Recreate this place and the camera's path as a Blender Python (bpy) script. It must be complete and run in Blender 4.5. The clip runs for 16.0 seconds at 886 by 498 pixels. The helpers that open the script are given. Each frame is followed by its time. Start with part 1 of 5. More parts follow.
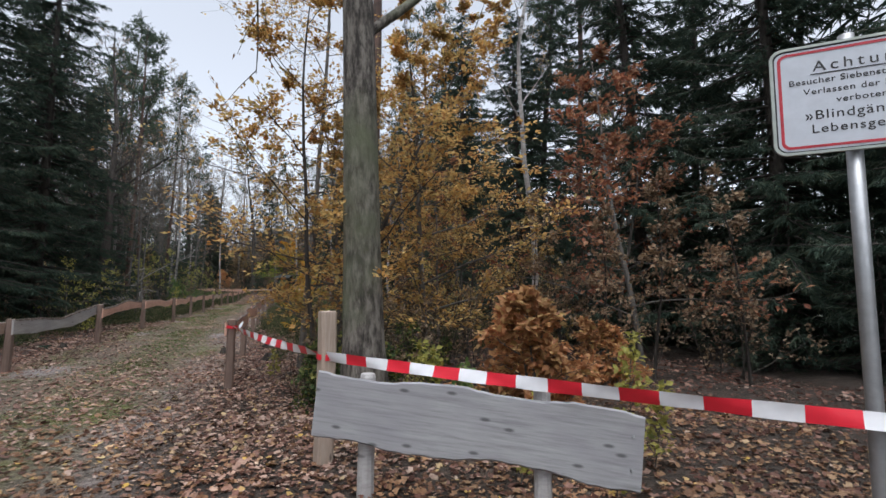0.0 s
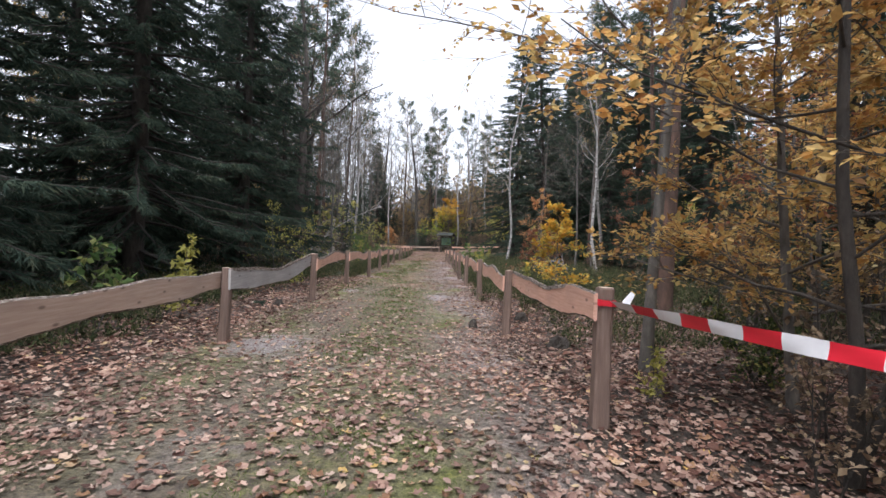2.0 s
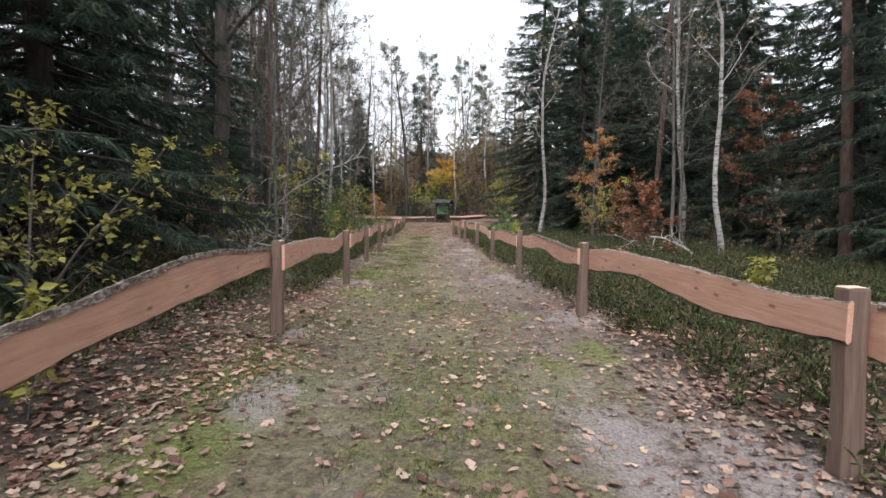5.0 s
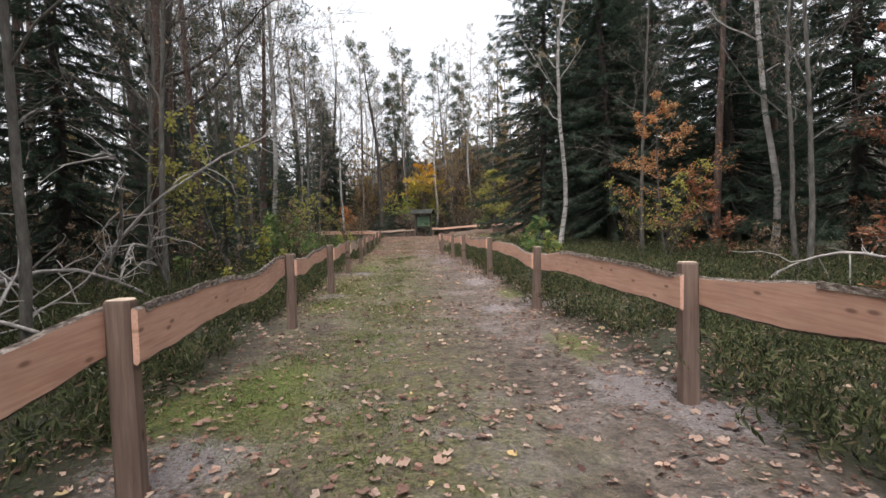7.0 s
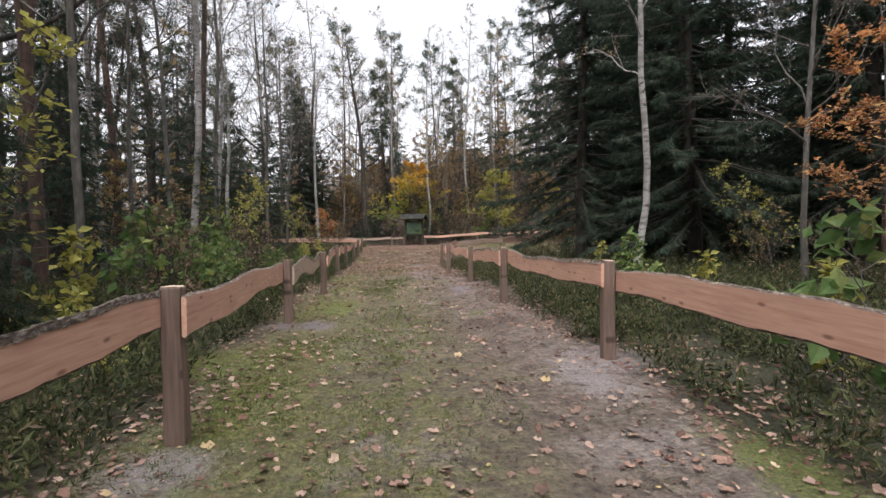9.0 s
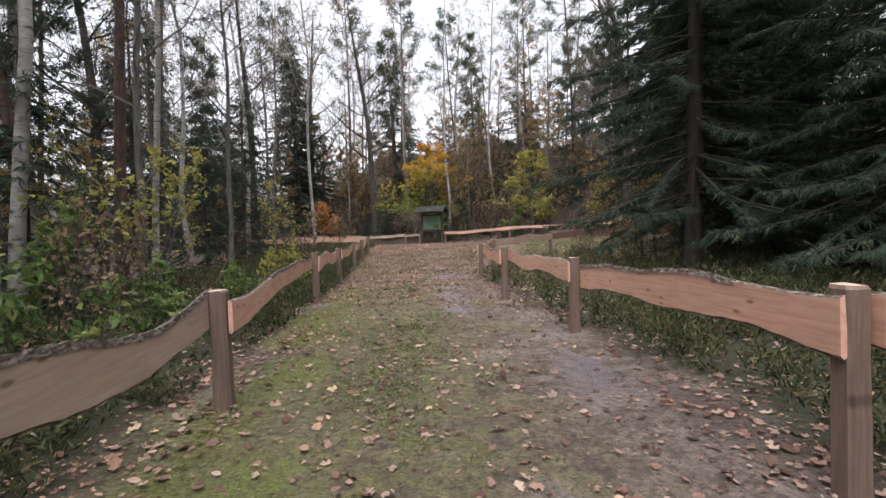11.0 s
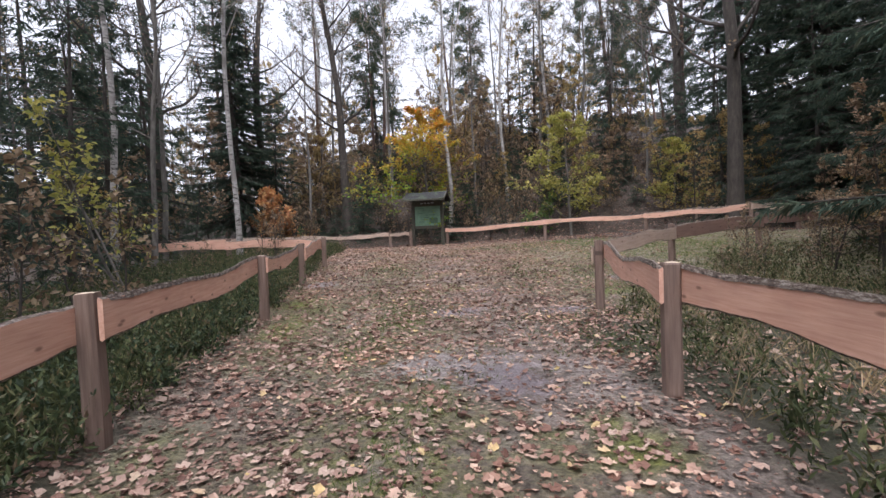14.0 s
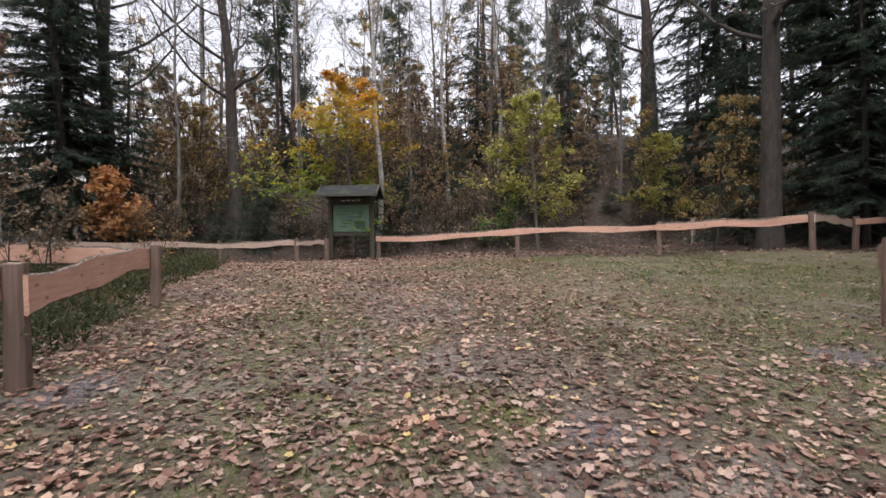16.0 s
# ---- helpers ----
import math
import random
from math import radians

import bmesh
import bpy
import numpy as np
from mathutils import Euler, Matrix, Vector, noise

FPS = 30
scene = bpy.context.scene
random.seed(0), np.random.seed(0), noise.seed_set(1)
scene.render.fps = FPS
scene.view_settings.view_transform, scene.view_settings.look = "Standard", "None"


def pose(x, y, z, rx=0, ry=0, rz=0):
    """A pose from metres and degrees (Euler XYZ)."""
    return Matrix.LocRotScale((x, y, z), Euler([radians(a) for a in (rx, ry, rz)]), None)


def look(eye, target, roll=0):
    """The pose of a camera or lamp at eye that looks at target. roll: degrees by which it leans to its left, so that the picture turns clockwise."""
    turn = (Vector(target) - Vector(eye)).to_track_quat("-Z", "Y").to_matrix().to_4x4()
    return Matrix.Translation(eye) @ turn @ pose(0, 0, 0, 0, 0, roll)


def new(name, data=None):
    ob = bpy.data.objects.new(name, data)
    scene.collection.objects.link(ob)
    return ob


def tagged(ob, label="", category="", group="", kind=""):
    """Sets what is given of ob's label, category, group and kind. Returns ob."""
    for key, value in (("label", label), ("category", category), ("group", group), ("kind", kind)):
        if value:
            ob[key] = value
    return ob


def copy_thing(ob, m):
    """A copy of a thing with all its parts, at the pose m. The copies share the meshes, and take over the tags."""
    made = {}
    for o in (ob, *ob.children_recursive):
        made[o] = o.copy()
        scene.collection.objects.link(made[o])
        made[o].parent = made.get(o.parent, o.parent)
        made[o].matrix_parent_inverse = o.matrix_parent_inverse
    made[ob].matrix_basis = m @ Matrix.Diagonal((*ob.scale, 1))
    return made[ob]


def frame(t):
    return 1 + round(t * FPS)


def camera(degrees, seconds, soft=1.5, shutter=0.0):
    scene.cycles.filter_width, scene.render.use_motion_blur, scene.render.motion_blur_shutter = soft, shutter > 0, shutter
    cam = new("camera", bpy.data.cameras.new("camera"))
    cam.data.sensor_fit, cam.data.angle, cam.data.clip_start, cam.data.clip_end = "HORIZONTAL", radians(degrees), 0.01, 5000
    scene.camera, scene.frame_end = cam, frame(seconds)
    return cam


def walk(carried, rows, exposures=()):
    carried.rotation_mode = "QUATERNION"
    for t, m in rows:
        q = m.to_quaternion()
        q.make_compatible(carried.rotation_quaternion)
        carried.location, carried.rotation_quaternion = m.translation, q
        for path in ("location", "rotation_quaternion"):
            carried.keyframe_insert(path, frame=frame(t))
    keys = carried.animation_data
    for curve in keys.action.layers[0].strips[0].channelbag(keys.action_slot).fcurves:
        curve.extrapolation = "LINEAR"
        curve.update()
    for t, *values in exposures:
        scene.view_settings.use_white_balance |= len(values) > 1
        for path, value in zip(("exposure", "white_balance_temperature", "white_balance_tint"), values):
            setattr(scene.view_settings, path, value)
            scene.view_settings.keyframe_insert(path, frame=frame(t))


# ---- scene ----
cam = camera(86.1, 16.0, soft=1.5)
PATH = [
    (0, (0.736, -2.759, 1.518), (1.3, -0.85, 1.715), 0.5),
    (0.5, (0.024, -2.1, 1.431), (0.114, -0.107, 1.57), 0.8),
    (1, (-0.456, -1.201, 1.418), (-0.421, 0.796, 1.513), 1.6),
    (1.5, (-0.914, -0.184, 1.38), (-0.895, 1.816, 1.432), 2.1),
    (2, (-1.178, 1.069, 1.356), (-1.193, 3.069, 1.376), 2.4),
    (2.5, (-1.61, 2.101, 1.323), (-1.692, 4.099, 1.292), 2.6),
    (3, (-2.026, 3.351, 1.399), (-2.084, 5.348, 1.295), 2.0),
    (3.5, (-2.192, 4.667, 1.371), (-2.198, 6.663, 1.242), 1.9),
    (4, (-2.207, 6.053, 1.431), (-2.196, 8.049, 1.306), 1.6),
    (6.5, (-2.493, 13.061, 1.57), (-2.36, 15.055, 1.496), -0.6),
    (7, (-2.454, 14.494, 1.612), (-2.313, 16.488, 1.551), -1.4),
    (7.5, (-2.529, 15.919, 1.653), (-2.376, 17.912, 1.594), -1.4),
    (8, (-2.547, 17.352, 1.687), (-2.34, 19.341, 1.653), -1.2),
    (8.5, (-2.656, 18.74, 1.728), (-2.429, 20.727, 1.688), -0.5),
    (9, (-2.651, 20.144, 1.699), (-2.446, 22.134, 1.671), -0.6),
    (10, (-2.707, 22.784, 1.77), (-2.547, 24.777, 1.729), -1.4),
    (12.5, (-2.701, 29.794, 1.877), (-2.572, 31.789, 1.826), -2.2),
    (13, (-2.712, 31.16, 1.875), (-2.608, 33.157, 1.828), -2.5),
    (13.5, (-2.725, 32.52, 1.88), (-2.594, 34.515, 1.833), -2.7),
    (14, (-2.68, 33.90, 1.892), (-2.474, 35.889, 1.836), -2.3),
    (14.5, (-2.665, 35.28, 1.901), (-2.384, 37.259, 1.841), -1.7),
    (15, (-2.739, 36.642, 1.9), (-2.396, 38.611, 1.856), -1.3),
    (15.5, (-2.72, 37.921, 1.9), (-2.28, 39.872, 1.862), -0.9),
    (16, (-2.717, 39.128, 1.936), (-2.139, 41.042, 1.915), -0.7),
]
EXPO, SKY, SUN = 0.97, 0.22, 0.7
# seconds, stops, kelvin, tint: the clip's camera wavers between cool and warm
EXPOSURES = [(0, EXPO - .6, 6050, 10), (.5, EXPO - .32, 6500, 10), (1, EXPO - .25, 6500, 10), (1.5, EXPO - .1, 6500, 10), (2, EXPO, 6100, 13), (2.5, EXPO + .04, 5650, 12), (3, EXPO + .08, 5400, 10), (3.5, EXPO + .14, 5450, 10), (4, EXPO + .16, 5800, 10),
             (6.5, EXPO - .1, 6550, 11), (10, EXPO - .15, 6550, 13), (12.5, EXPO - .15, 6300, 15), (14, EXPO - .05, 6150, 16), (15, EXPO - .12, 6350, 15), (16, EXPO - .24, 6450, 15)]
walk(cam, [(t, look(eye, target, roll)) for t, eye, target, roll in PATH], EXPOSURES)

# ---- sky and sun: a bright overcast November day ----
world = bpy.data.worlds.new("overcast_sky")
scene.world = world
world.use_nodes = True
wn, wl = world.node_tree.nodes, world.node_tree.links
sky = wn.new("ShaderNodeTexSky")
sky.sky_type = "NISHITA"
sky.sun_disc = False
sky.sun_elevation, sky.sun_rotation = radians(68), radians(200)
sky.air_density, sky.dust_density = 1.0, 4.0
grey = wn.new("ShaderNodeHueSaturation")
grey.inputs["Saturation"].default_value = 0.22
wl.new(sky.outputs[0], grey.inputs["Color"])
wl.new(grey.outputs[0], wn["Background"].inputs["Color"])
wn["Background"].inputs["Strength"].default_value = SKY
sun_data = bpy.data.lights.new("sun", "SUN")
sun_data.energy, sun_data.angle, sun_data.color = SUN, radians(40), (1.0, 0.96, 0.92)
sun = new("sun", sun_data)
sun.matrix_world = pose(0, 0, 30, 22, 0, -20)

# ---- the lie of the land ----
PROFILE_Y = np.array([-400, -40, -3, 2, 7.5, 9.6, 11, 13, 16.6, 20, 23, 26, 29, 33, 36.4, 39.7, 42.5, 45.4, 50, 54, 56.5, 60, 66, 75, 95, 400])
PROFILE_Z = np.array([.1, .15, .2, .26, .29, .42, .44, .49, .50, .58, .65, .73, .83, .84, .84, .92, 1.12, 1.27, 1.44, 1.52, 1.52, 1.54, 1.6, 1.7, 1.8, 2])


def smooth(v, a, b):
    u = np.clip((v - a) / (b - a), 0, 1)
    return u * u * (3 - 2 * u)


def middle(y):
    """x of the middle of the trodden way."""
    return np.interp(y, [-5, 4, 14, 30, 40, 60], [-1.4, -1.9, -2.2, -2.5, -2.6, -1.5])


def green_strip(y):
    """x of the grassy middle between the ruts."""
    return np.maximum(-1.5 - .06 * y, -2.75)


def wobble(x, y):
    return np.sin(x * 1.7 + 1.3 * np.sin(y * .9)) * np.sin(y * 1.3 + np.sin(x * 1.1)) + .5 * np.sin(x * 3.9 + y * 2.3) * np.sin(y * 4.3 - x * 1.9)


def height(x, y):
    x, y = np.asarray(x, float), np.asarray(y, float)
    z = np.interp(y, PROFILE_Y, PROFILE_Z)
    z = z + .04 * np.clip(x, 0, 14) * smooth(y, 38, 46)
    hill = smooth(x, -16, -3) * np.interp(y + np.clip(x - 2, 0, 12) * .62, [54.5, 56, 60, 66, 75, 95, 130], [0, .45, 2.3, 4.9, 7.2, 8.5, 9])
    z = z + hill
    off = np.abs(x - middle(y))
    side = smooth(off, 1.6, 3.2) * (1 - smooth(y, 37, 42) * (off < 8))
    z = z + wobble(x, y) * (.012 + .05 * side) + side * .05
    z = z - .025 * np.exp(-((off - .75) / .28) ** 2) * (1 - smooth(y, 38, 44))
    return z


def ground_at(x, y):
    return float(height(x, y))


# ---- materials ----
def node_material(name):
    m = bpy.data.materials.new(name)
    m.use_nodes = True
    return m, m.node_tree.nodes, m.node_tree.links, m.node_tree.nodes["Principled BSDF"]


def ramp(nodes, links, value, stops):
    r = nodes.new("ShaderNodeValToRGB")
    while len(r.color_ramp.elements) < len(stops):
        r.color_ramp.elements.new(.5)
    for e, (at, c) in zip(r.color_ramp.elements, stops):
        e.position, e.color = at, (*c, 1)
    links.new(value, r.inputs[0])
    return r.outputs[0]


def noise_node(nodes, links, vector, scale, detail=4.0, rough=.6):
    n = nodes.new("ShaderNodeTexNoise")
    n.inputs["Scale"].default_value, n.inputs["Detail"].default_value, n.inputs["Roughness"].default_value = scale, detail, rough
    links.new(vector, n.inputs["Vector"])
    return n.outputs[0]


def mixed(nodes, links, fac, a, b, blend="MIX"):
    m = nodes.new("ShaderNodeMix")
    m.data_type, m.blend_type = "RGBA", blend
    for sock, v in ((m.inputs[0], fac), (m.inputs[6], a), (m.inputs[7], b)):
        if isinstance(v, (int, float)):
            sock.default_value = v
        elif isinstance(v, tuple):
            sock.default_value = (*v, 1)
        else:
            links.new(v, sock)
    return m.outputs[2]


def math_node(nodes, links, op, a, b=0.0, c=0.0):
    m = nodes.new("ShaderNodeMath")
    m.operation = op
    for sock, v in zip(m.inputs, (a, b, c)):
        if isinstance(v, (int, float)):
            sock.default_value = v
        else:
            links.new(v, sock)
    return m.outputs[0]


def coords(nodes, links, stretch=(1, 1, 1)):
    """Object space, moved by a chance step for each object."""
    t, info, add, mp = nodes.new("ShaderNodeTexCoord"), nodes.new("ShaderNodeObjectInfo"), nodes.new("ShaderNodeVectorMath"), nodes.new("ShaderNodeMapping")
    by = math_node(nodes, links, "MULTIPLY", info.outputs["Random"], 37.0)
    links.new(t.outputs["Object"], add.inputs[0])
    links.new(by, add.inputs[1])
    links.new(add.outputs[0], mp.inputs["Vector"])
    mp.inputs["Scale"].default_value = stretch
    return mp.outputs[0]


def bumped(nodes, links, bsdf, value, strength, distance=.01):
    b = nodes.new("ShaderNodeBump")
    b.inputs["Strength"].default_value, b.inputs["Distance"].default_value = strength, distance
    links.new(value, b.inputs["Height"])
    links.new(b.outputs[0], bsdf.inputs["Normal"])


def sawn_wood(name, dark, mid, light, rough=.75, stain=(.2, .16, .14), stain_amount=.35):
    """Sawn wood with grain along its local x, knots and stains."""
    m, n, l, p = node_material(name)
    v = coords(n, l, (.35, 6, 6))
    grain = noise_node(n, l, v, 9, 6, .65)
    c = ramp(n, l, grain, [(.25, dark), (.5, mid), (.72, light)])
    broad = noise_node(n, l, coords(n, l, (1, 1.6, 1.6)), 2.2, 3)
    s = ramp(n, l, broad, [(.42, (0, 0, 0)), (.72, (stain_amount,) * 3)])
    c = mixed(n, l, s, c, stain)
    k = n.new("ShaderNodeTexVoronoi")
    k.voronoi_dimensions = "2D"
    k.inputs["Scale"].default_value = 4.2
    parts, face = n.new("ShaderNodeSeparateXYZ"), n.new("ShaderNodeCombineXYZ")
    l.new(coords(n, l, (.55, 1, 1.5)), parts.inputs[0])
    l.new(parts.outputs[0], face.inputs[0])
    l.new(parts.outputs[2], face.inputs[1])
    l.new(face.outputs[0], k.inputs["Vector"])
    knot = ramp(n, l, k.outputs["Distance"], [(.035, (.85, .85, .85)), (.085, (0, 0, 0))])
    c = mixed(n, l, knot, c, tuple(.45 * q for q in dark))
    l.new(c, p.inputs["Base Color"])
    p.inputs["Roughness"].default_value = rough
    bumped(n, l, p, grain, .25, .004)
    return m


def rough_stuff(name, stops, scale, stretch=(1, 1, 1), rough=.9, bump=.6, depth=.02, patch=None, patch_scale=.8, bump_scale=None):
    """Bark, earth, felt: a coarse noise through a ramp, patches over it and a finer relief."""
    m, n, l, p = node_material(name)
    v = coords(n, l, stretch)
    a = noise_node(n, l, v, scale, 7, .68)
    c = ramp(n, l, a, stops)
    if patch:
        f = ramp(n, l, noise_node(n, l, coords(n, l), patch_scale, 4), [(.48, (0, 0, 0)), (.66, (1, 1, 1))])
        c = mixed(n, l, f, c, patch)
    l.new(c, p.inputs["Base Color"])
    p.inputs["Roughness"].default_value = rough
    bumped(n, l, p, noise_node(n, l, v, bump_scale or scale * 2, 6, .7), bump, depth)
    return m


def leafy(name, stops, thin=.35, rough=.6, gloss=.25, patches=1.3):
    """Leaves: each island takes its own colour from the ramp; some light comes through."""
    m, n, l, p = node_material(name)
    g = n.new("ShaderNodeNewGeometry")
    c = ramp(n, l, g.outputs["Random Per Island"], stops)
    t = n.new("ShaderNodeTexCoord")
    f = noise_node(n, l, t.outputs["Object"], 40, 3)
    c = mixed(n, l, .35, c, ramp(n, l, f, [(.3, (.25, .25, .25)), (.7, (1, 1, 1))]), "MULTIPLY")
    patch = noise_node(n, l, t.outputs["Object"], patches, 3)
    c = mixed(n, l, .8, c, ramp(n, l, patch, [(.32, (.55, .6, .6)), (.5, (.95, .95, .95)), (.68, (1.25, 1.15, 1.05))]), "MULTIPLY")
    l.new(c, p.inputs["Base Color"])
    p.inputs["Roughness"].default_value = rough
    p.inputs["Specular IOR Level"].default_value = gloss
    tr, mx = n.new("ShaderNodeBsdfTranslucent"), n.new("ShaderNodeMixShader")
    l.new(c, tr.inputs["Color"])
    mx.inputs[0].default_value = thin
    l.new(p.outputs[0], mx.inputs[1])
    l.new(tr.outputs[0], mx.inputs[2])
    l.new(mx.outputs[0], n["Material Output"].inputs["Surface"])
    return m


def turning_leaves():
    """Beech leaves that turn from green at the foot over yellow to orange at the tips."""
    m = leafy("leaves_turning", [(0, (.62, .24, .05)), (.3, (.74, .42, .07)), (.7, (.74, .55, .11)), (1, (.50, .47, .14))], .5)
    n, l = m.node_tree.nodes, m.node_tree.links
    p = n["Principled BSDF"]
    was = p.inputs["Base Color"].links[0].from_socket
    t, sep = n.new("ShaderNodeTexCoord"), n.new("ShaderNodeSeparateXYZ")
    l.new(t.outputs["Object"], sep.inputs[0])
    up = math_node(n, l, "MULTIPLY_ADD", noise_node(n, l, t.outputs["Object"], 1.1, 3), 1.3, math_node(n, l, "MULTIPLY_ADD", sep.outputs[2], .20, -.95))
    tone = ramp(n, l, up, [(0, (.38, .80, .55)), (.35, (.85, 1.0, .8)), (.6, (1.0, .95, .8)), (.85, (1.05, .74, .6)), (1, (.95, .55, .55))])
    c = mixed(n, l, 1.0, was, tone, "MULTIPLY")
    l.new(c, p.inputs["Base Color"])
    for node in n:
        if node.type == "BSDF_TRANSLUCENT":
            l.new(c, node.inputs["Color"])
    return m


def plain(name, c, rough=.6, metal=0.0, vary=.25, scale=14):
    m, n, l, p = node_material(name)
    a = noise_node(n, l, coords(n, l), scale, 5)
    l.new(ramp(n, l, a, [(.3, tuple(q * (1 - vary) for q in c)), (.7, c)]), p.inputs["Base Color"])
    p.inputs["Roughness"].default_value, p.inputs["Metallic"].default_value = rough, metal
    bumped(n, l, p, a, .15, .003)
    return m


PINK = sawn_wood("larch_fresh", (.51, .265, .185), (.65, .385, .285), (.73, .475, .37), stain=(.43, .25, .19), stain_amount=.5)
PALE = sawn_wood("larch_pale", (.40, .28, .21), (.49, .365, .29), (.58, .45, .37), stain=(.32, .25, .215))
GREY = sawn_wood("larch_weathered", (.30, .285, .28), (.40, .385, .375), (.48, .465, .455), stain=(.24, .225, .22), stain_amount=.5)
# larch darkened in colour: painted shade of slab faces turned from the sky
DARKWOOD = sawn_wood("larch_damp", (.13, .075, .06), (.19, .115, .09), (.25, .155, .125), stain=(.10, .07, .06))
POST = sawn_wood("post_stained", (.115, .076, .060), (.18, .122, .097), (.25, .178, .145), stain=(.11, .082, .072))
POST_LIGHT = sawn_wood("post_light", (.24, .18, .14), (.36, .28, .22), (.46, .38, .31), stain=(.24, .2, .18))
SILVERED = sawn_wood("barrier_silvered", (.17, .17, .175), (.31, .31, .315), (.37, .368, .37), stain=(.24, .23, .255), stain_amount=.6)
ENDGRAIN = plain("end_grain", (.55, .43, .33), .8)
BARK_EDGE = rough_stuff("bark_edge", [(.36, (.045, .032, .026)), (.5, (.17, .13, .105)), (.66, (.50, .45, .40))], 22, (1, 3, 3), bump=1, depth=.02)
BARK_OAK = rough_stuff("bark_oak", [(.40, (.035, .030, .025)), (.5, (.12, .105, .09)), (.60, (.22, .20, .17))], 17, (1, 1, .3), bump=1, depth=.05, patch=(.13, .14, .085), patch_scale=.9, bump_scale=15)
BARK_DARK = rough_stuff("bark_dark", [(.3, (.026, .022, .019)), (.6, (.064, .054, .045)), (.8, (.115, .096, .08))], 12, (1, 1, .3), bump=1, depth=.03)
BARK_PINE = rough_stuff("bark_pine", [(.3, (.035, .024, .02)), (.55, (.10, .062, .048)), (.78, (.19, .112, .08))], 9, (1, 1, .35), bump=1, depth=.03)
BARK_GREY = rough_stuff("bark_grey", [(.3, (.055, .05, .045)), (.55, (.13, .12, .107)), (.78, (.24, .22, .20))], 11, (1, 1, .3), bump=.8, depth=.02)
BARK_BIRCH = rough_stuff("bark_birch", [(.38, (.05, .045, .04)), (.46, (.30, .285, .27)), (.7, (.48, .46, .44))], 7, (.8, .8, 2.2), bump=.4, patch=(.22, .205, .19), patch_scale=1.6)
DEADWOOD = rough_stuff("dead_wood", [(.3, (.18, .165, .15)), (.7, (.46, .43, .41))], 14, bump=.4)
ROOFING = rough_stuff("roofing_felt", [(.3, (.012, .013, .014)), (.7, (.03, .031, .033))], 30, rough=1.0, bump=.5, patch=(.05, .065, .04), patch_scale=3)
STEEL = plain("galvanised_steel", (.46, .47, .48), .42, .7)
KIOSK_WOOD = sawn_wood("kiosk_wood", (.035, .032, .024), (.06, .055, .042), (.09, .08, .062), stain=(.05, .06, .035))
SIGN_WHITE, SIGN_RED, SIGN_BLACK = plain("sign_white", (.54, .57, .62), .4, vary=.12), plain("sign_red", (.50, .03, .045), .4), plain("sign_black", (.03, .03, .032), .5)
SIGN_RIM = plain("sign_rim", (.40, .44, .40), .5, .3)
MAP_GREEN, MAP_DARK = plain("map_green", (.17, .29, .20), .45, vary=.35, scale=6), plain("map_dark", (.07, .13, .085), .5)
TAPE_RED, TAPE_WHITE = plain("tape_red", (.72, .025, .045), .35, vary=.1), plain("tape_white", (.78, .78, .80), .35, vary=.1)

NEEDLES = leafy("spruce_needles", [(0, (.050, .078, .062)), (.5, (.080, .115, .088)), (.85, (.105, .14, .10)), (1, (.14, .16, .11))], .36, .95, .04)
NEEDLES_PINE = leafy("pine_needles", [(0, (.06, .095, .07)), (.6, (.10, .14, .10)), (1, (.16, .18, .11))], .35, .9, .05)
LEAF_GOLD = leafy("leaves_gold", [(0, (.70, .28, .04)), (.25, (.76, .44, .06)), (.6, (.74, .54, .10)), (.85, (.60, .50, .13)), (1, (.40, .40, .12))], .5)
LEAF_COPPER = leafy("leaves_copper", [(0, (.34, .17, .07)), (.22, (.54, .30, .10)), (.5, (.70, .46, .17)), (.85, (.78, .57, .22)), (1, (.52, .44, .20))], .55)
LEAF_RED = leafy("leaves_red", [(0, (.22, .08, .05)), (.4, (.34, .14, .08)), (.75, (.46, .24, .13)), (1, (.36, .23, .15))], .42)
LEAF_ORANGE = leafy("leaves_orange", [(0, (.36, .16, .08)), (.4, (.54, .26, .12)), (.8, (.64, .38, .18)), (1, (.68, .48, .20))], .5)
LEAF_OLIVE = leafy("leaves_olive", [(0, (.22, .15, .06)), (.4, (.36, .25, .10)), (.75, (.46, .34, .14)), (1, (.54, .47, .24))], .45)
LEAF_GREEN = leafy("leaves_green", [(0, (.10, .18, .06)), (.5, (.17, .27, .09)), (.85, (.28, .34, .12)), (1, (.45, .42, .14))], .45)
LEAF_YELLOWGREEN = leafy("leaves_yellow_green", [(0, (.30, .30, .07)), (.5, (.46, .44, .12)), (.8, (.58, .52, .16)), (1, (.25, .30, .10))], .5)
LEAF_BROWN = leafy("leaves_brown", [(0, (.15, .10, .065)), (.5, (.27, .19, .12)), (1, (.42, .32, .21))], .35)
LITTER = leafy("leaf_litter", [(0, (.10, .055, .045)), (.2, (.21, .125, .10)), (.5, (.34, .225, .18)), (.8, (.46, .33, .27)), (.95, (.56, .43, .35)), (1, (.58, .44, .20))], .15, .7, .12)
LITTER_DARK = leafy("leaf_litter_dark", [(0, (.07, .035, .028)), (.3, (.15, .078, .06)), (.65, (.25, .145, .115)), (.92, (.36, .235, .19)), (1, (.50, .38, .30))], .15, .75, .1)
LITTER_GOLD = leafy("leaf_litter_gold", [(0, (.075, .036, .022)), (.25, (.16, .082, .046)), (.55, (.26, .15, .085)), (.85, (.38, .24, .14)), (.95, (.46, .33, .20)), (1, (.56, .38, .09))], .15, .6)
